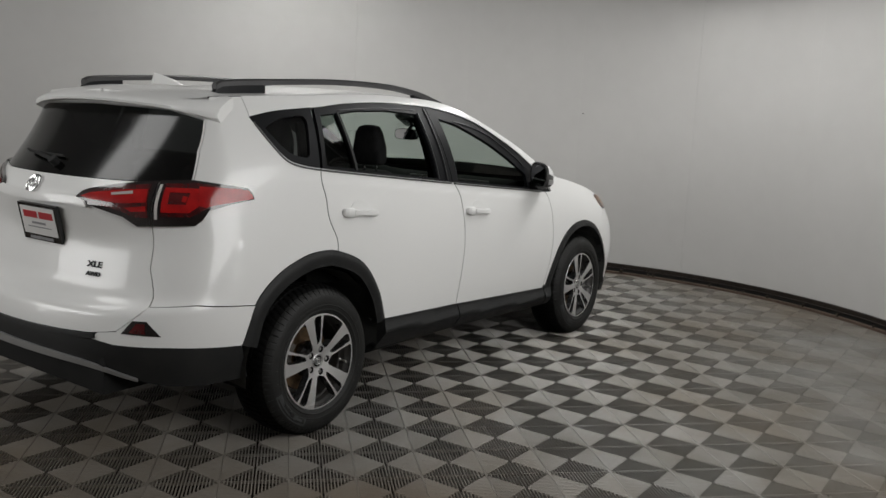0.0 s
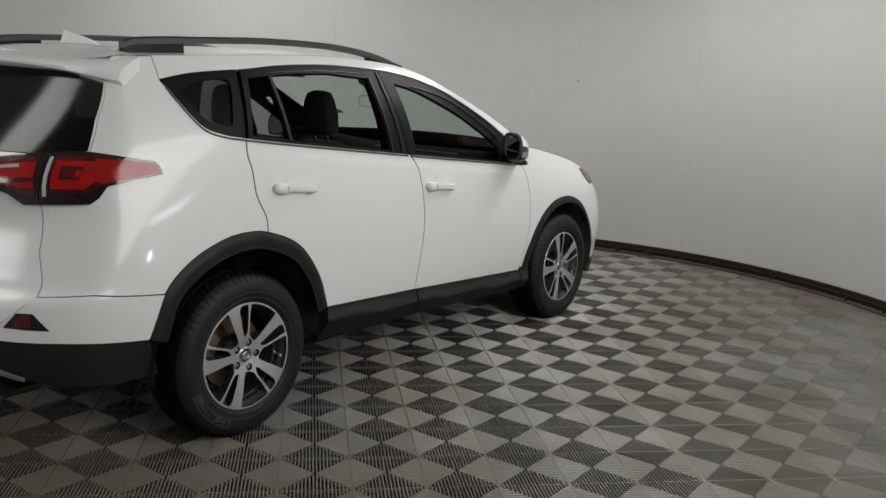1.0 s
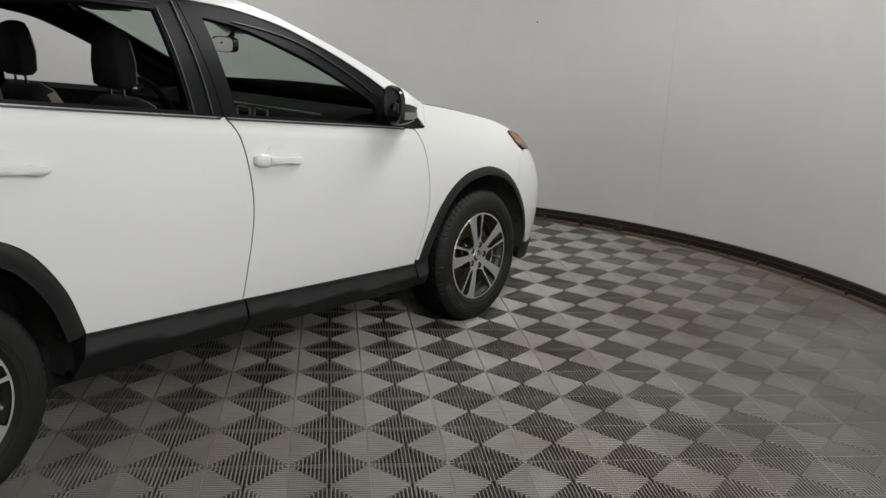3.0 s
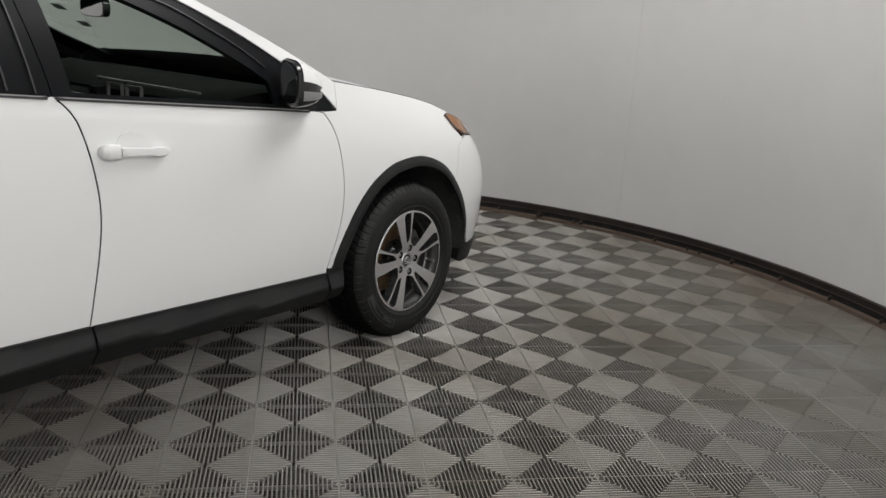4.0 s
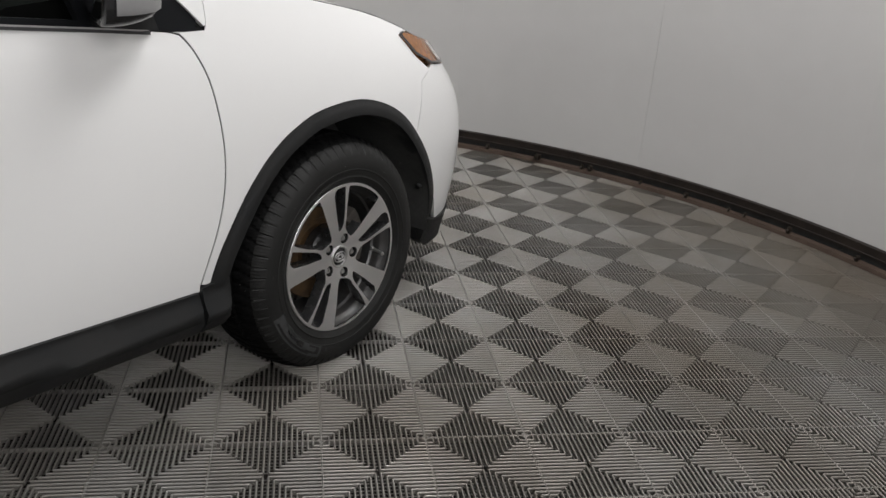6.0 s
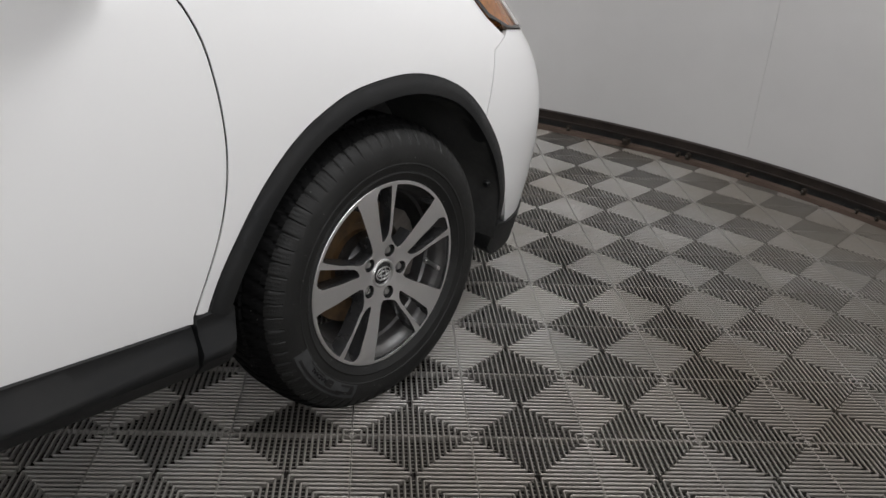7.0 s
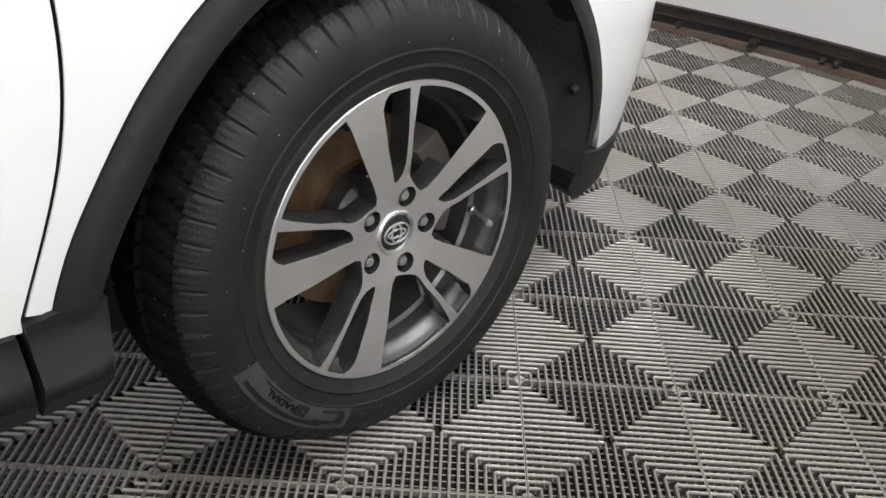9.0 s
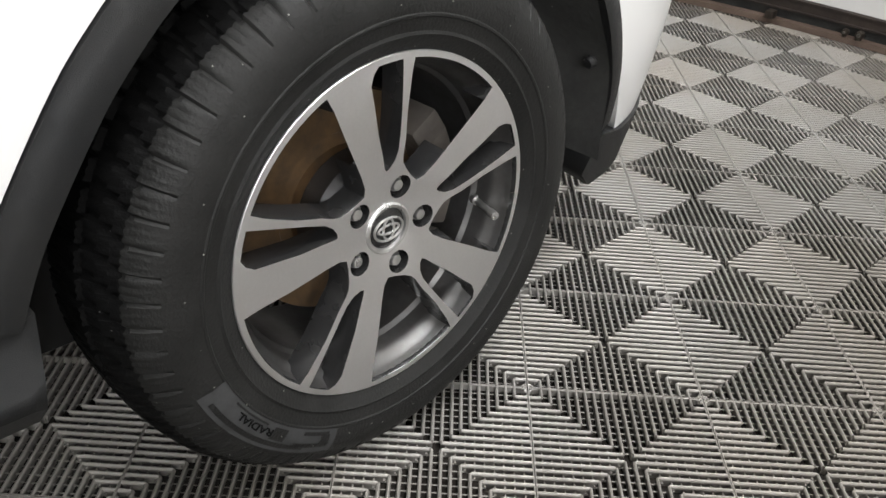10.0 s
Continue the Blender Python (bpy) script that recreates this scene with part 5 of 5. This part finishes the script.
def dashboard(car):
    section = [(2.42, 1.03), (2.30, 1.085), (2.05, 1.108), (1.85, 1.112), (1.74, 1.1), (1.69, 1.075), (1.70, 1.04), (1.76, 1.02), (1.78, 0.98), (1.73, 0.93), (1.80, 0.75), (1.95, 0.60), (2.42, 0.60)]
    bm = bmesh.new()
    rows = []
    for s in np.linspace(-1, 1, 21):
        hump = 0.035 * math.exp(-(((s + 0.45) / 0.22) ** 2))
        rows.append([bm.verts.new((0.78 * s, y + (0.05 * s * s if y < 2 else 0), z + (hump if 1.68 < y < 1.9 and z > 1.08 else 0))) for y, z in section])
    for a, b in zip(rows, rows[1:]):
        for i in range(len(section)):
            j = (i + 1) % len(section)
            bm.faces.new((a[i], b[i], b[j], a[j]))
    bm.faces.new(rows[0]), bm.faces.new(rows[-1][::-1])
    dash = part("dashboard", bm, DASH, car, "black dashboard with grey inserts", sharp=40)
    bm = bmesh.new()
    box(bm, (0.0, 1.70, 0.98), (0.30, 0.10, 0.17), Matrix.Rotation(radians(15), 4, "X"))
    stack = part("centre_stack", bm, DASH, dash, bevel=0.015)
    bm = bmesh.new()
    box(bm, (0.0, 1.648, 1.00), (0.19, 0.012, 0.10), Matrix.Rotation(radians(15), 4, "X"))
    part("screen", bm, GLOSSY, dash, bevel=0.004)
    for x in (-0.13, 0.13, 0.62, -0.62):
        bm = bmesh.new()
        box(bm, (x, 1.665 + (0.04 if abs(x) > 0.5 else 0), 1.045), (0.05 if abs(x) < 0.5 else 0.09, 0.05, 0.075))
        vent = part("air_vent", bm, DASH, dash, bevel=0.008)
        for k in range(4):
            bm = bmesh.new()
            box(bm, (x, 1.637 + (0.04 if abs(x) > 0.5 else 0), 1.02 + 0.016 * k), (0.04 if abs(x) < 0.5 else 0.075, 0.006, 0.004))
            part("vent_slat", bm, DASH, vent)
    bm = bmesh.new()
    box(bm, (0.42, 1.725, 1.035), (0.40, 0.03, 0.035))
    part("dash_insert", bm, DASHGREY, dash, bevel=0.006)
    bm = bmesh.new()
    box(bm, (0.40, 1.688, 1.112), (0.62, 0.014, 0.008))
    part("dash_strip", bm, DASHGREY, dash, bevel=0.003)
    for x in (0.22, 0.34):
        bm = bmesh.new()
        for dx in (-0.045, 0.045):
            box(bm, (x + dx, 1.678, 1.072), (0.006, 0.014, 0.056))
        for dz in (-0.028, 0.028):
            box(bm, (x, 1.678, 1.072 + dz), (0.096, 0.014, 0.006))
        part("vent_frame", bm, DASHGREY, dash, bevel=0.002)
    # steering wheel
    bm = bmesh.new()
    tilt = Matrix.Translation((-0.37, 1.60, 1.02)) @ Matrix.Rotation(radians(-65), 4, "X")
    n, m = 40, 10
    ring = []
    for i in range(n):
        a = 2 * math.pi * i / n
        ring.append([bm.verts.new(tilt @ Vector(((0.178 + 0.015 * math.cos(b)) * math.cos(a), (0.178 + 0.015 * math.cos(b)) * math.sin(a), 0.015 * math.sin(b)))) for b in np.linspace(0, 2 * math.pi, m, endpoint=False)])
    for i in range(n):
        for j in range(m):
            bm.faces.new((ring[i][j], ring[(i + 1) % n][j], ring[(i + 1) % n][(j + 1) % m], ring[i][(j + 1) % m]))
    wheel_ob = part("steering_wheel", bm, DASH, car, "black steering wheel", sharp=60)
    bm = bmesh.new()
    box(bm, tilt @ Vector((0, 0, -0.01)), (0.16, 0.11, 0.05), Matrix.Rotation(radians(-65), 4, "X"))
    box(bm, tilt @ Vector((0.11, 0, -0.005)), (0.12, 0.04, 0.02), Matrix.Rotation(radians(-65), 4, "X"))
    box(bm, tilt @ Vector((-0.11, 0, -0.005)), (0.12, 0.04, 0.02), Matrix.Rotation(radians(-65), 4, "X"))
    part("airbag_cover", bm, DASH, wheel_ob, bevel=0.012)


def inner_lining(car):
    cap("headliner", -1.0, 1.26, lambda u: EDGE(u) - 0.03, lambda u: 0.025, lambda u: 0.03 * max(0, u - 0.4), HEADLINER, car, inset_x=0.02)
    for side in (1, -1):
        for lo, hi in ((0.07, 1.04), (1.07, 2.08)):
            run = stretch(BELT, lo, hi)
            v = []
            for p in run:
                for off, dz in ((-0.008, 0.004), (-0.05, 0.008), (-0.095, -0.01), (-0.10, -0.10), (-0.11, -0.55)):
                    q, _ = skin(p[0], p[1])
                    v.append((side * (q[0] + off), q[1], q[2] + dz))
            f = [(i * 5 + j, (i + 1) * 5 + j, (i + 1) * 5 + j + 1, i * 5 + j + 1) for i in range(len(run) - 1) for j in range(4)]
            raw("door_trim", v, f, DASH, car, sharp=40)
        panel("pillar_lining", ring_of([(-0.02, 1.26), (0.16, 1.25), (0.15, 1.49), (0.04, 1.49)]), DASH, car, side, off=-0.07, lip=0.02)
        panel("pillar_lining", ring_of([(0.93, 1.16), (1.09, 1.15), (1.03, 1.50), (0.92, 1.52)]), DASH, car, side, off=-0.06, lip=0.02)
        # the screen pillar's lining, wider where it meets the dashboard
        v, f = [], []
        us = np.linspace(1.30, 2.2, 24)
        for u in us:
            e = float(EDGE(u))
            q, _ = skin(u, e - 0.01)
            wide = 0.09 + 0.12 * max(0.0, (u - 1.98) / 0.22) ** 2
            for off, dy, dz in ((0.012, 0.0, -0.03), (0.03, 0.01, -0.006), (0.03 + wide * 0.8, 0.02, -0.004), (0.03 + wide, 0.02, -0.016)):
                v.append((side * (q[0] - off), q[1] + dy, e + dz))
        f = [(i * 4 + j, (i + 1) * 4 + j, (i + 1) * 4 + j + 1, i * 4 + j + 1) for i in range(len(us) - 1) for j in range(3)]
        raw("pillar_lining", v, f, DASH, car, sharp=40)
    # mirror, camera housing and visors at the top of the windscreen
    bm = bmesh.new()
    oval = [(math.copysign(abs(math.cos(a)) ** 0.5, math.cos(a)) * 0.10, math.copysign(abs(math.sin(a)) ** 0.5, math.sin(a)) * 0.036) for a in np.linspace(0, 2 * math.pi, 28, endpoint=False)]
    prism(bm, oval, lambda a, b: (a, 1.735 - 0.12 * a, 1.37 + b), (0, 0.028, 0))
    mirror = part("interior_mirror", bm, GLOSSY, car, "black interior mirror", bevel=0.004)
    bm = bmesh.new()
    prism(bm, [(0.93 * a, 0.9 * b) for a, b in oval], lambda a, b: (a, 1.7325 - 0.12 * a, 1.37 + b), (0, 0.002, 0))
    part("mirror_glass", bm, MIRROR, mirror)
    bm = bmesh.new()
    rod(bm, (0, 1.735, 1.37), (0, 1.80, 1.42), 0.012)
    part("mirror_stem", bm, GLOSSY, mirror)
    bm = bmesh.new()
    box(bm, (0.02, 1.745, 1.465), (0.15, 0.15, 0.035), Matrix.Rotation(radians(-27), 4, "X"))
    part("camera_housing", bm, GLOSSY, car, bevel=0.018)
    for x in (-0.40, 0.40):
        bm = bmesh.new()
        box(bm, (x, 1.33, 1.525), (0.34, 0.17, 0.018), Matrix.Rotation(radians(-14), 4, "X"))
        part("sun_visor", bm, HEADLINER, car, bevel=0.008)


for x in (0.37, -0.37):
    front_seat(car, x)
rear_seat(car)
dashboard(car)
inner_lining(car)


# ---- marks and small parts ----
def tail_spot(x, z):
    """The place on the tail at that x and height, with its normal."""
    us = np.linspace(-1.4, -0.5, 400)
    p, n = skin(us, np.full(400, z))
    i = int(np.argmin(abs(p[:, 0] - abs(x))))
    q, m = p[i].copy(), n[i].copy()
    if x < 0:
        q[0], m[0] = -q[0], -m[0]
    return Vector(q), Vector(m)


def plaque(x, z, lift):
    """A frame on the tail: x to the car's right as seen from behind, y up, z outwards."""
    q, m = tail_spot(x, z)
    m.normalize()
    across = Vector((0, 0, 1)).cross(m).normalized()
    up = m.cross(across)
    return Matrix.Translation(q + m * lift) @ Matrix((across, up, m)).transposed().to_4x4()


def lettering(words, size, at, mat, parent):
    data = bpy.data.curves.new("letters", "FONT")
    data.body, data.size, data.extrude, data.align_x, data.offset = words, size, 0.0015, "CENTER", 0.0012
    tmp = new("letters", data)
    bpy.context.view_layer.update()
    me = bpy.data.meshes.new_from_object(tmp.evaluated_get(bpy.context.evaluated_depsgraph_get()))
    bpy.data.objects.remove(tmp)
    me.materials.clear()
    me.materials.append(mat)
    ob = new("badge_letters", me)
    ob.parent = parent
    ob.matrix_basis = at @ Matrix.Diagonal((1.35, 1, 1, 1))
    return ob


def torus(bm, m, rx, ry, r, n=36, k=8):
    ring = []
    for i in range(n):
        a = 2 * math.pi * i / n
        c, d = Vector((rx * math.cos(a), ry * math.sin(a), 0)), Vector((math.cos(a), math.sin(a), 0))
        ring.append([bm.verts.new(m @ (c + d * r * math.cos(b) + Vector((0, 0, r * math.sin(b))))) for b in np.linspace(0, 2 * math.pi, k, endpoint=False)])
    for i in range(n):
        for j in range(k):
            bm.faces.new((ring[i][j], ring[(i + 1) % n][j], ring[(i + 1) % n][(j + 1) % k], ring[i][(j + 1) % k]))


def tail_details(gate):
    flat = lambda a, b, m: m @ Vector((a, b, 0))
    m = plaque(-0.016, 1.142, 0.008)
    bm = bmesh.new()
    torus(bm, m, 0.040, 0.040, 0.0055)
    badge = part("tailgate_badge", bm, CHROME, gate, "round chrome badge")
    bm = bmesh.new()
    torus(bm, m, 0.015, 0.030, 0.0045)
    part("inner_ring", bm, CHROME, badge)
    m = plaque(0.062, 0.986, 0.012)
    outline = [(-0.14, -0.082), (0.14, -0.082), (0.14, 0.082), (-0.14, 0.082)]
    bm = bmesh.new()
    prism(bm, outline, lambda a, b: m @ Vector((a, b, 0.012)), m.to_3x3() @ Vector((0, 0, -0.02)))
    plate = part("number_plate", bm, GLOSSY, gate, "white plate card in a black frame", bevel=0.004)
    for mat, x0, y0, w, h in ((PLATE, 0, 0.008, 0.25, 0.125), (PLATERED, -0.052, 0.036, 0.10, 0.03), (PLATERED, 0.062, 0.036, 0.10, 0.03), (PLATEGREY, 0, -0.001, 0.10, 0.010), (PLATEGREY, 0, -0.020, 0.17, 0.004), (PLATEGREY, 0, -0.070, 0.17, 0.012)):
        lift = 0.0135 if mat is PLATE else 0.0155
        bm = bmesh.new()
        prism(bm, [(x0 - w / 2, y0 - h / 2), (x0 + w / 2, y0 - h / 2), (x0 + w / 2, y0 + h / 2), (x0 - w / 2, y0 + h / 2)], lambda a, b: m @ Vector((a, b, lift)), m.to_3x3() @ Vector((0, 0, -0.003)))
        part("plate_card" if mat is PLATE else "plate_bar", bm, mat, plate)
    lettering("XLE", 0.034, plaque(0.405, 0.832, 0.002), PILLAR, gate)
    lettering("AWD", 0.023, plaque(0.41, 0.797, 0.002), PILLAR, gate)
    bm = bmesh.new()
    a, na = tail_spot(0.02, 1.235)
    b, nb = tail_spot(-0.25, 1.262)
    rod(bm, a + na * 0.02, b + nb * 0.025, 0.010, 10, 0.005)
    rod(bm, a - na * 0.01, a + na * 0.03, 0.02, 16)
    wiper = part("rear_wiper", bm, CLAD, gate, "black rear wiper")
    bm = bmesh.new()
    c, nc = tail_spot(0.05, 1.26)
    rod(bm, c + nc * 0.008, b + nb * 0.012, 0.006, 8)
    part("wiper_blade", bm, RUBBER, wiper)


def stickers():
    """Two small paper stickers on the inside of the windscreen."""
    screen = bpy.data.objects["windscreen"]
    for x, y, z in ((-0.56, 2.045, 1.28), (-0.57, 1.93, 1.352)):
        bm = bmesh.new()
        box(bm, (x, y, z), (0.075, 0.045, 0.0015), Matrix.Rotation(radians(-32), 4, "X"))
        part("sticker", bm, PLATEGREY, screen)


def arch_clips():
    """Round clips that hold the arch liners."""
    for liner in [o for o in car.children if o.name.startswith("wheel_arch_liner")]:
        mid = sum((Vector(c) for c in liner.bound_box), Vector()) / 8
        side, y = (1 if mid.x > 0 else -1), (0.0 if mid.y < 1 else BASE)
        for a in (16, 150):
            out = Vector((0, math.cos(radians(a)), math.sin(radians(a))))
            at = Vector((side * 0.865, y, HUB_Z + 0.012)) + 0.424 * out
            bm = bmesh.new()
            rod(bm, at, at - 0.010 * out, 0.011, 12, 0.008)
            part("liner_clip", bm, CLAD, liner, bevel=0.001)


def tyre_marks():
    """Raised bars where the maker's words stand on the tyre walls."""
    for ob in [o for o in car.children if o.name.split(".")[0] == "wheel"]:
        centre = sum((Vector(c) for c in ob.bound_box), Vector()) / 8
        side, y = (1 if centre.x > 0 else -1), centre.y
        tyre = next(c for c in ob.children if c.name.startswith("tyre") and "valve" not in c.name)
        marks = [(-160, -112, 0.270, 0.306, 0.0014, WORN), (-157, -122, 0.294, 0.3005, 0.0024, RUBBER), (-126, -114, 0.290, 0.2965, 0.0025, RUBBER), (-135, -130, 0.274, 0.291, 0.0024, RUBBER), (-124, -115, 0.273, 0.278, 0.0024, RUBBER), (-117.5, -114.5, 0.277, 0.291, 0.0026, RUBBER)]
        data = bpy.data.curves.new("word", "FONT")
        data.body, data.size, data.offset = "RADIAL", 1.0, 0.03
        tmp = new("word", data)
        bpy.context.view_layer.update()
        word_mesh = bpy.data.meshes.new_from_object(tmp.evaluated_get(bpy.context.evaluated_depsgraph_get()))
        bpy.data.objects.remove(tmp)
        long = max(q.co.x for q in word_mesh.vertices)
        for q in word_mesh.vertices:
            a, r = radians(-135.0 - 14.0 * q.co.x / long), 0.2785 + 0.009 * q.co.y / 0.7
            q.co = (side * 0.9198, y + side * r * math.cos(a), HUB_Z + r * math.sin(a))
        word_mesh.materials.clear()
        word_mesh.materials.append(SHADE_RUBBER)
        new("tyre_word", word_mesh).parent = ob
        marks += [(-152, -138, 0.273, 0.2755, 0.0024, RUBBER)]
        for k, (start, word) in enumerate(((20, 7), (52, 6), (96, 9), (128, 5), (-60, 6), (-36, 4))):
            marks += [(start + 2.6 * q, start + 2.6 * q + 1.7, 0.296, 0.304 + 0.002 * ((q * 7 + k) % 3), 0.0014, RUBBER) for q in range(word)]
        for start, end, r0, r1, lift, look_of in marks:
            v, f = [], []
            n = 10
            for i in range(n + 1):
                a = radians(start + (end - start) * i / n)
                for r in np.linspace(r0, r1, 3):
                    x = float(np.interp(r, [0.245, 0.262, 0.285, 0.305, 0.318], [0.911, 0.916, 0.917, 0.912, 0.906])) + lift
                    v.append((side * x, y + side * r * math.cos(a) * side, HUB_Z + r * math.sin(a)))
            for i in range(n):
                for j in range(2):
                    q = (i * 3 + j, (i + 1) * 3 + j, (i + 1) * 3 + j + 1, i * 3 + j + 1)
                    f.append(q if side > 0 else q[::-1])
            raw("maker_bar", v, f, look_of, ob)


WORN = material("worn_rubber", (0.06, 0.061, 0.062), 0.6, vary=0.5, scale=40.0, spec=0.3)
tail_details(tailgate)
stickers()
arch_clips()
tyre_marks()


# ---- the ribbed floor tiles ----
PITCH, TURN_TILES, ORIGIN = 0.28045, radians(45.391), np.array([1.3478, 3.3104])


def tile_mesh(fine):
    """One square tile of four triangles of ribs, each square to its own edge."""
    v, f = [], []
    n = 20
    p = PITCH / n
    half = PITCH / 2

    def strip(a, b, rows):
        """A rib from a to b (in a triangle's own frame), with the profile rows of (offset, z)."""
        k = len(v)
        for q in (a, b):
            for off, z in rows:
                v.append((q[0] + off, q[1], z))
        m = len(rows)
        for i in range(m - 1):
            f.append((k + i, k + i + 1, k + m + i + 1, k + m + i))
        if fine:
            f.append(tuple(k + m + i for i in range(m)))

    quarter = []
    turns = np.linspace(-90, 90, 9 if fine else 7)  # ribs with oval backs on thin webs
    prof = [(-0.001, -0.016), (-0.001, -0.007)] + [(0.0028 * math.sin(radians(a)), 0.0050 * (math.cos(radians(a)) - 1)) for a in turns] + [(0.001, -0.007), (0.001, -0.016)]
    for i in range(n):
        x = (i + 0.5) * p
        end = min(x, PITCH - x) - 0.0012
        if end > 0.004:
            strip((x, 0.0016), (x, end), prof)
    for j in range(1, 10 if fine else 0):
        yb = j * p
        k = len(v)
        v.extend([(yb + 0.002, yb - 0.0012, -0.008), (PITCH - yb - 0.002, yb - 0.0012, -0.008), (PITCH - yb - 0.002, yb + 0.0012, -0.008), (yb + 0.002, yb + 0.0012, -0.008)])
        f.append((k, k + 1, k + 2, k + 3))
    k = len(v)
    v.extend([(0.0006, 0.0006, -0.0008), (PITCH - 0.0006, 0.0006, -0.0008), (PITCH - 0.0024, 0.0024, -0.0012), (0.0024, 0.0024, -0.0012), (0.0006, 0.0006, -0.014), (PITCH - 0.0006, 0.0006, -0.014)])
    f.extend([(k, k + 1, k + 2, k + 3), (k + 4, k + 5, k + 1, k)])
    v, size = np.array(v), len(v)
    allv, allf = [], []
    for t in range(4):
        c, s = round(math.cos(t * math.pi / 2)), round(math.sin(t * math.pi / 2))
        q = v - (half, half, 0)
        allv.append(np.stack([c * q[:, 0] - s * q[:, 1], s * q[:, 0] + c * q[:, 1], q[:, 2]], 1))
        allf += [tuple(i + t * size for i in face) for face in f]
    return np.concatenate(allv), allf


def tiles():
    floor = new("floor")
    tagged(floor, "grey ribbed plastic floor tiles laid at an angle to the car", "floor", kind="structure")
    verts, faces = tile_mesh(True)
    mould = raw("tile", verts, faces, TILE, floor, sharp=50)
    c, s = math.cos(TURN_TILES), math.sin(TURN_TILES)
    line = wall_line()
    spots = []
    for i in range(-45, 46):
        for j in range(-45, 46):
            u, w = (i + 0.5) * PITCH, (j + 0.5) * PITCH
            x, y = ORIGIN[0] + c * u - s * w, ORIGIN[1] + s * u + c * w
            arc = math.hypot(x - BOOTH[0], y - BOOTH[1]) < RADIUS + 0.12
            lane = -6.45 < y < 3.31 and -2.42 - 0.466 * (3.31 - y) < x < 3.54 + 0.466 * (3.31 - y)
            if (arc and y > 1.9) or lane:
                spots.append((math.hypot((x - 1.75) / 0.9, y - 2.75) + (3 if x < 0.3 and y < 3.3 else 0), x, y))
    spots.sort()
    for n, (_, x, y) in enumerate(spots[:300]):
        ob = mould if n == 0 else new("tile", mould.data)
        ob.parent = floor
        ob.location, ob.rotation_euler = (x, y, random.uniform(-0.0006, 0.0)), (0, 0, TURN_TILES + random.choice((0, 1, 2, 3)) * math.pi / 2)
    verts, faces = tile_mesh(False)
    k = len(verts)
    turned = np.stack([c * verts[:, 0] - s * verts[:, 1], s * verts[:, 0] + c * verts[:, 1], verts[:, 2]], 1)
    rest = spots[300:]
    allv = np.concatenate([turned + (x, y, 0) for _, x, y in rest])
    quads = np.array(faces)
    allf = np.concatenate([quads + k * n for n in range(len(rest))])
    me = bpy.data.meshes.new("tile_field")
    me.vertices.add(len(allv))
    me.vertices.foreach_set("co", allv.ravel())
    me.loops.add(allf.size)
    me.loops.foreach_set("vertex_index", allf.ravel().astype(np.int32))
    me.polygons.add(len(allf))
    me.polygons.foreach_set("loop_start", np.arange(0, allf.size, 4, dtype=np.int32))
    me.polygons.foreach_set("use_smooth", np.ones(len(allf), bool))
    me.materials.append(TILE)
    me.update(calc_edges=True)
    me.set_sharp_from_angle(angle=radians(70))
    ob = new("tile_field", me)
    ob.parent = floor
    tagged(ob, "more ribbed tiles out to the wall", kind="stuff")


tiles()
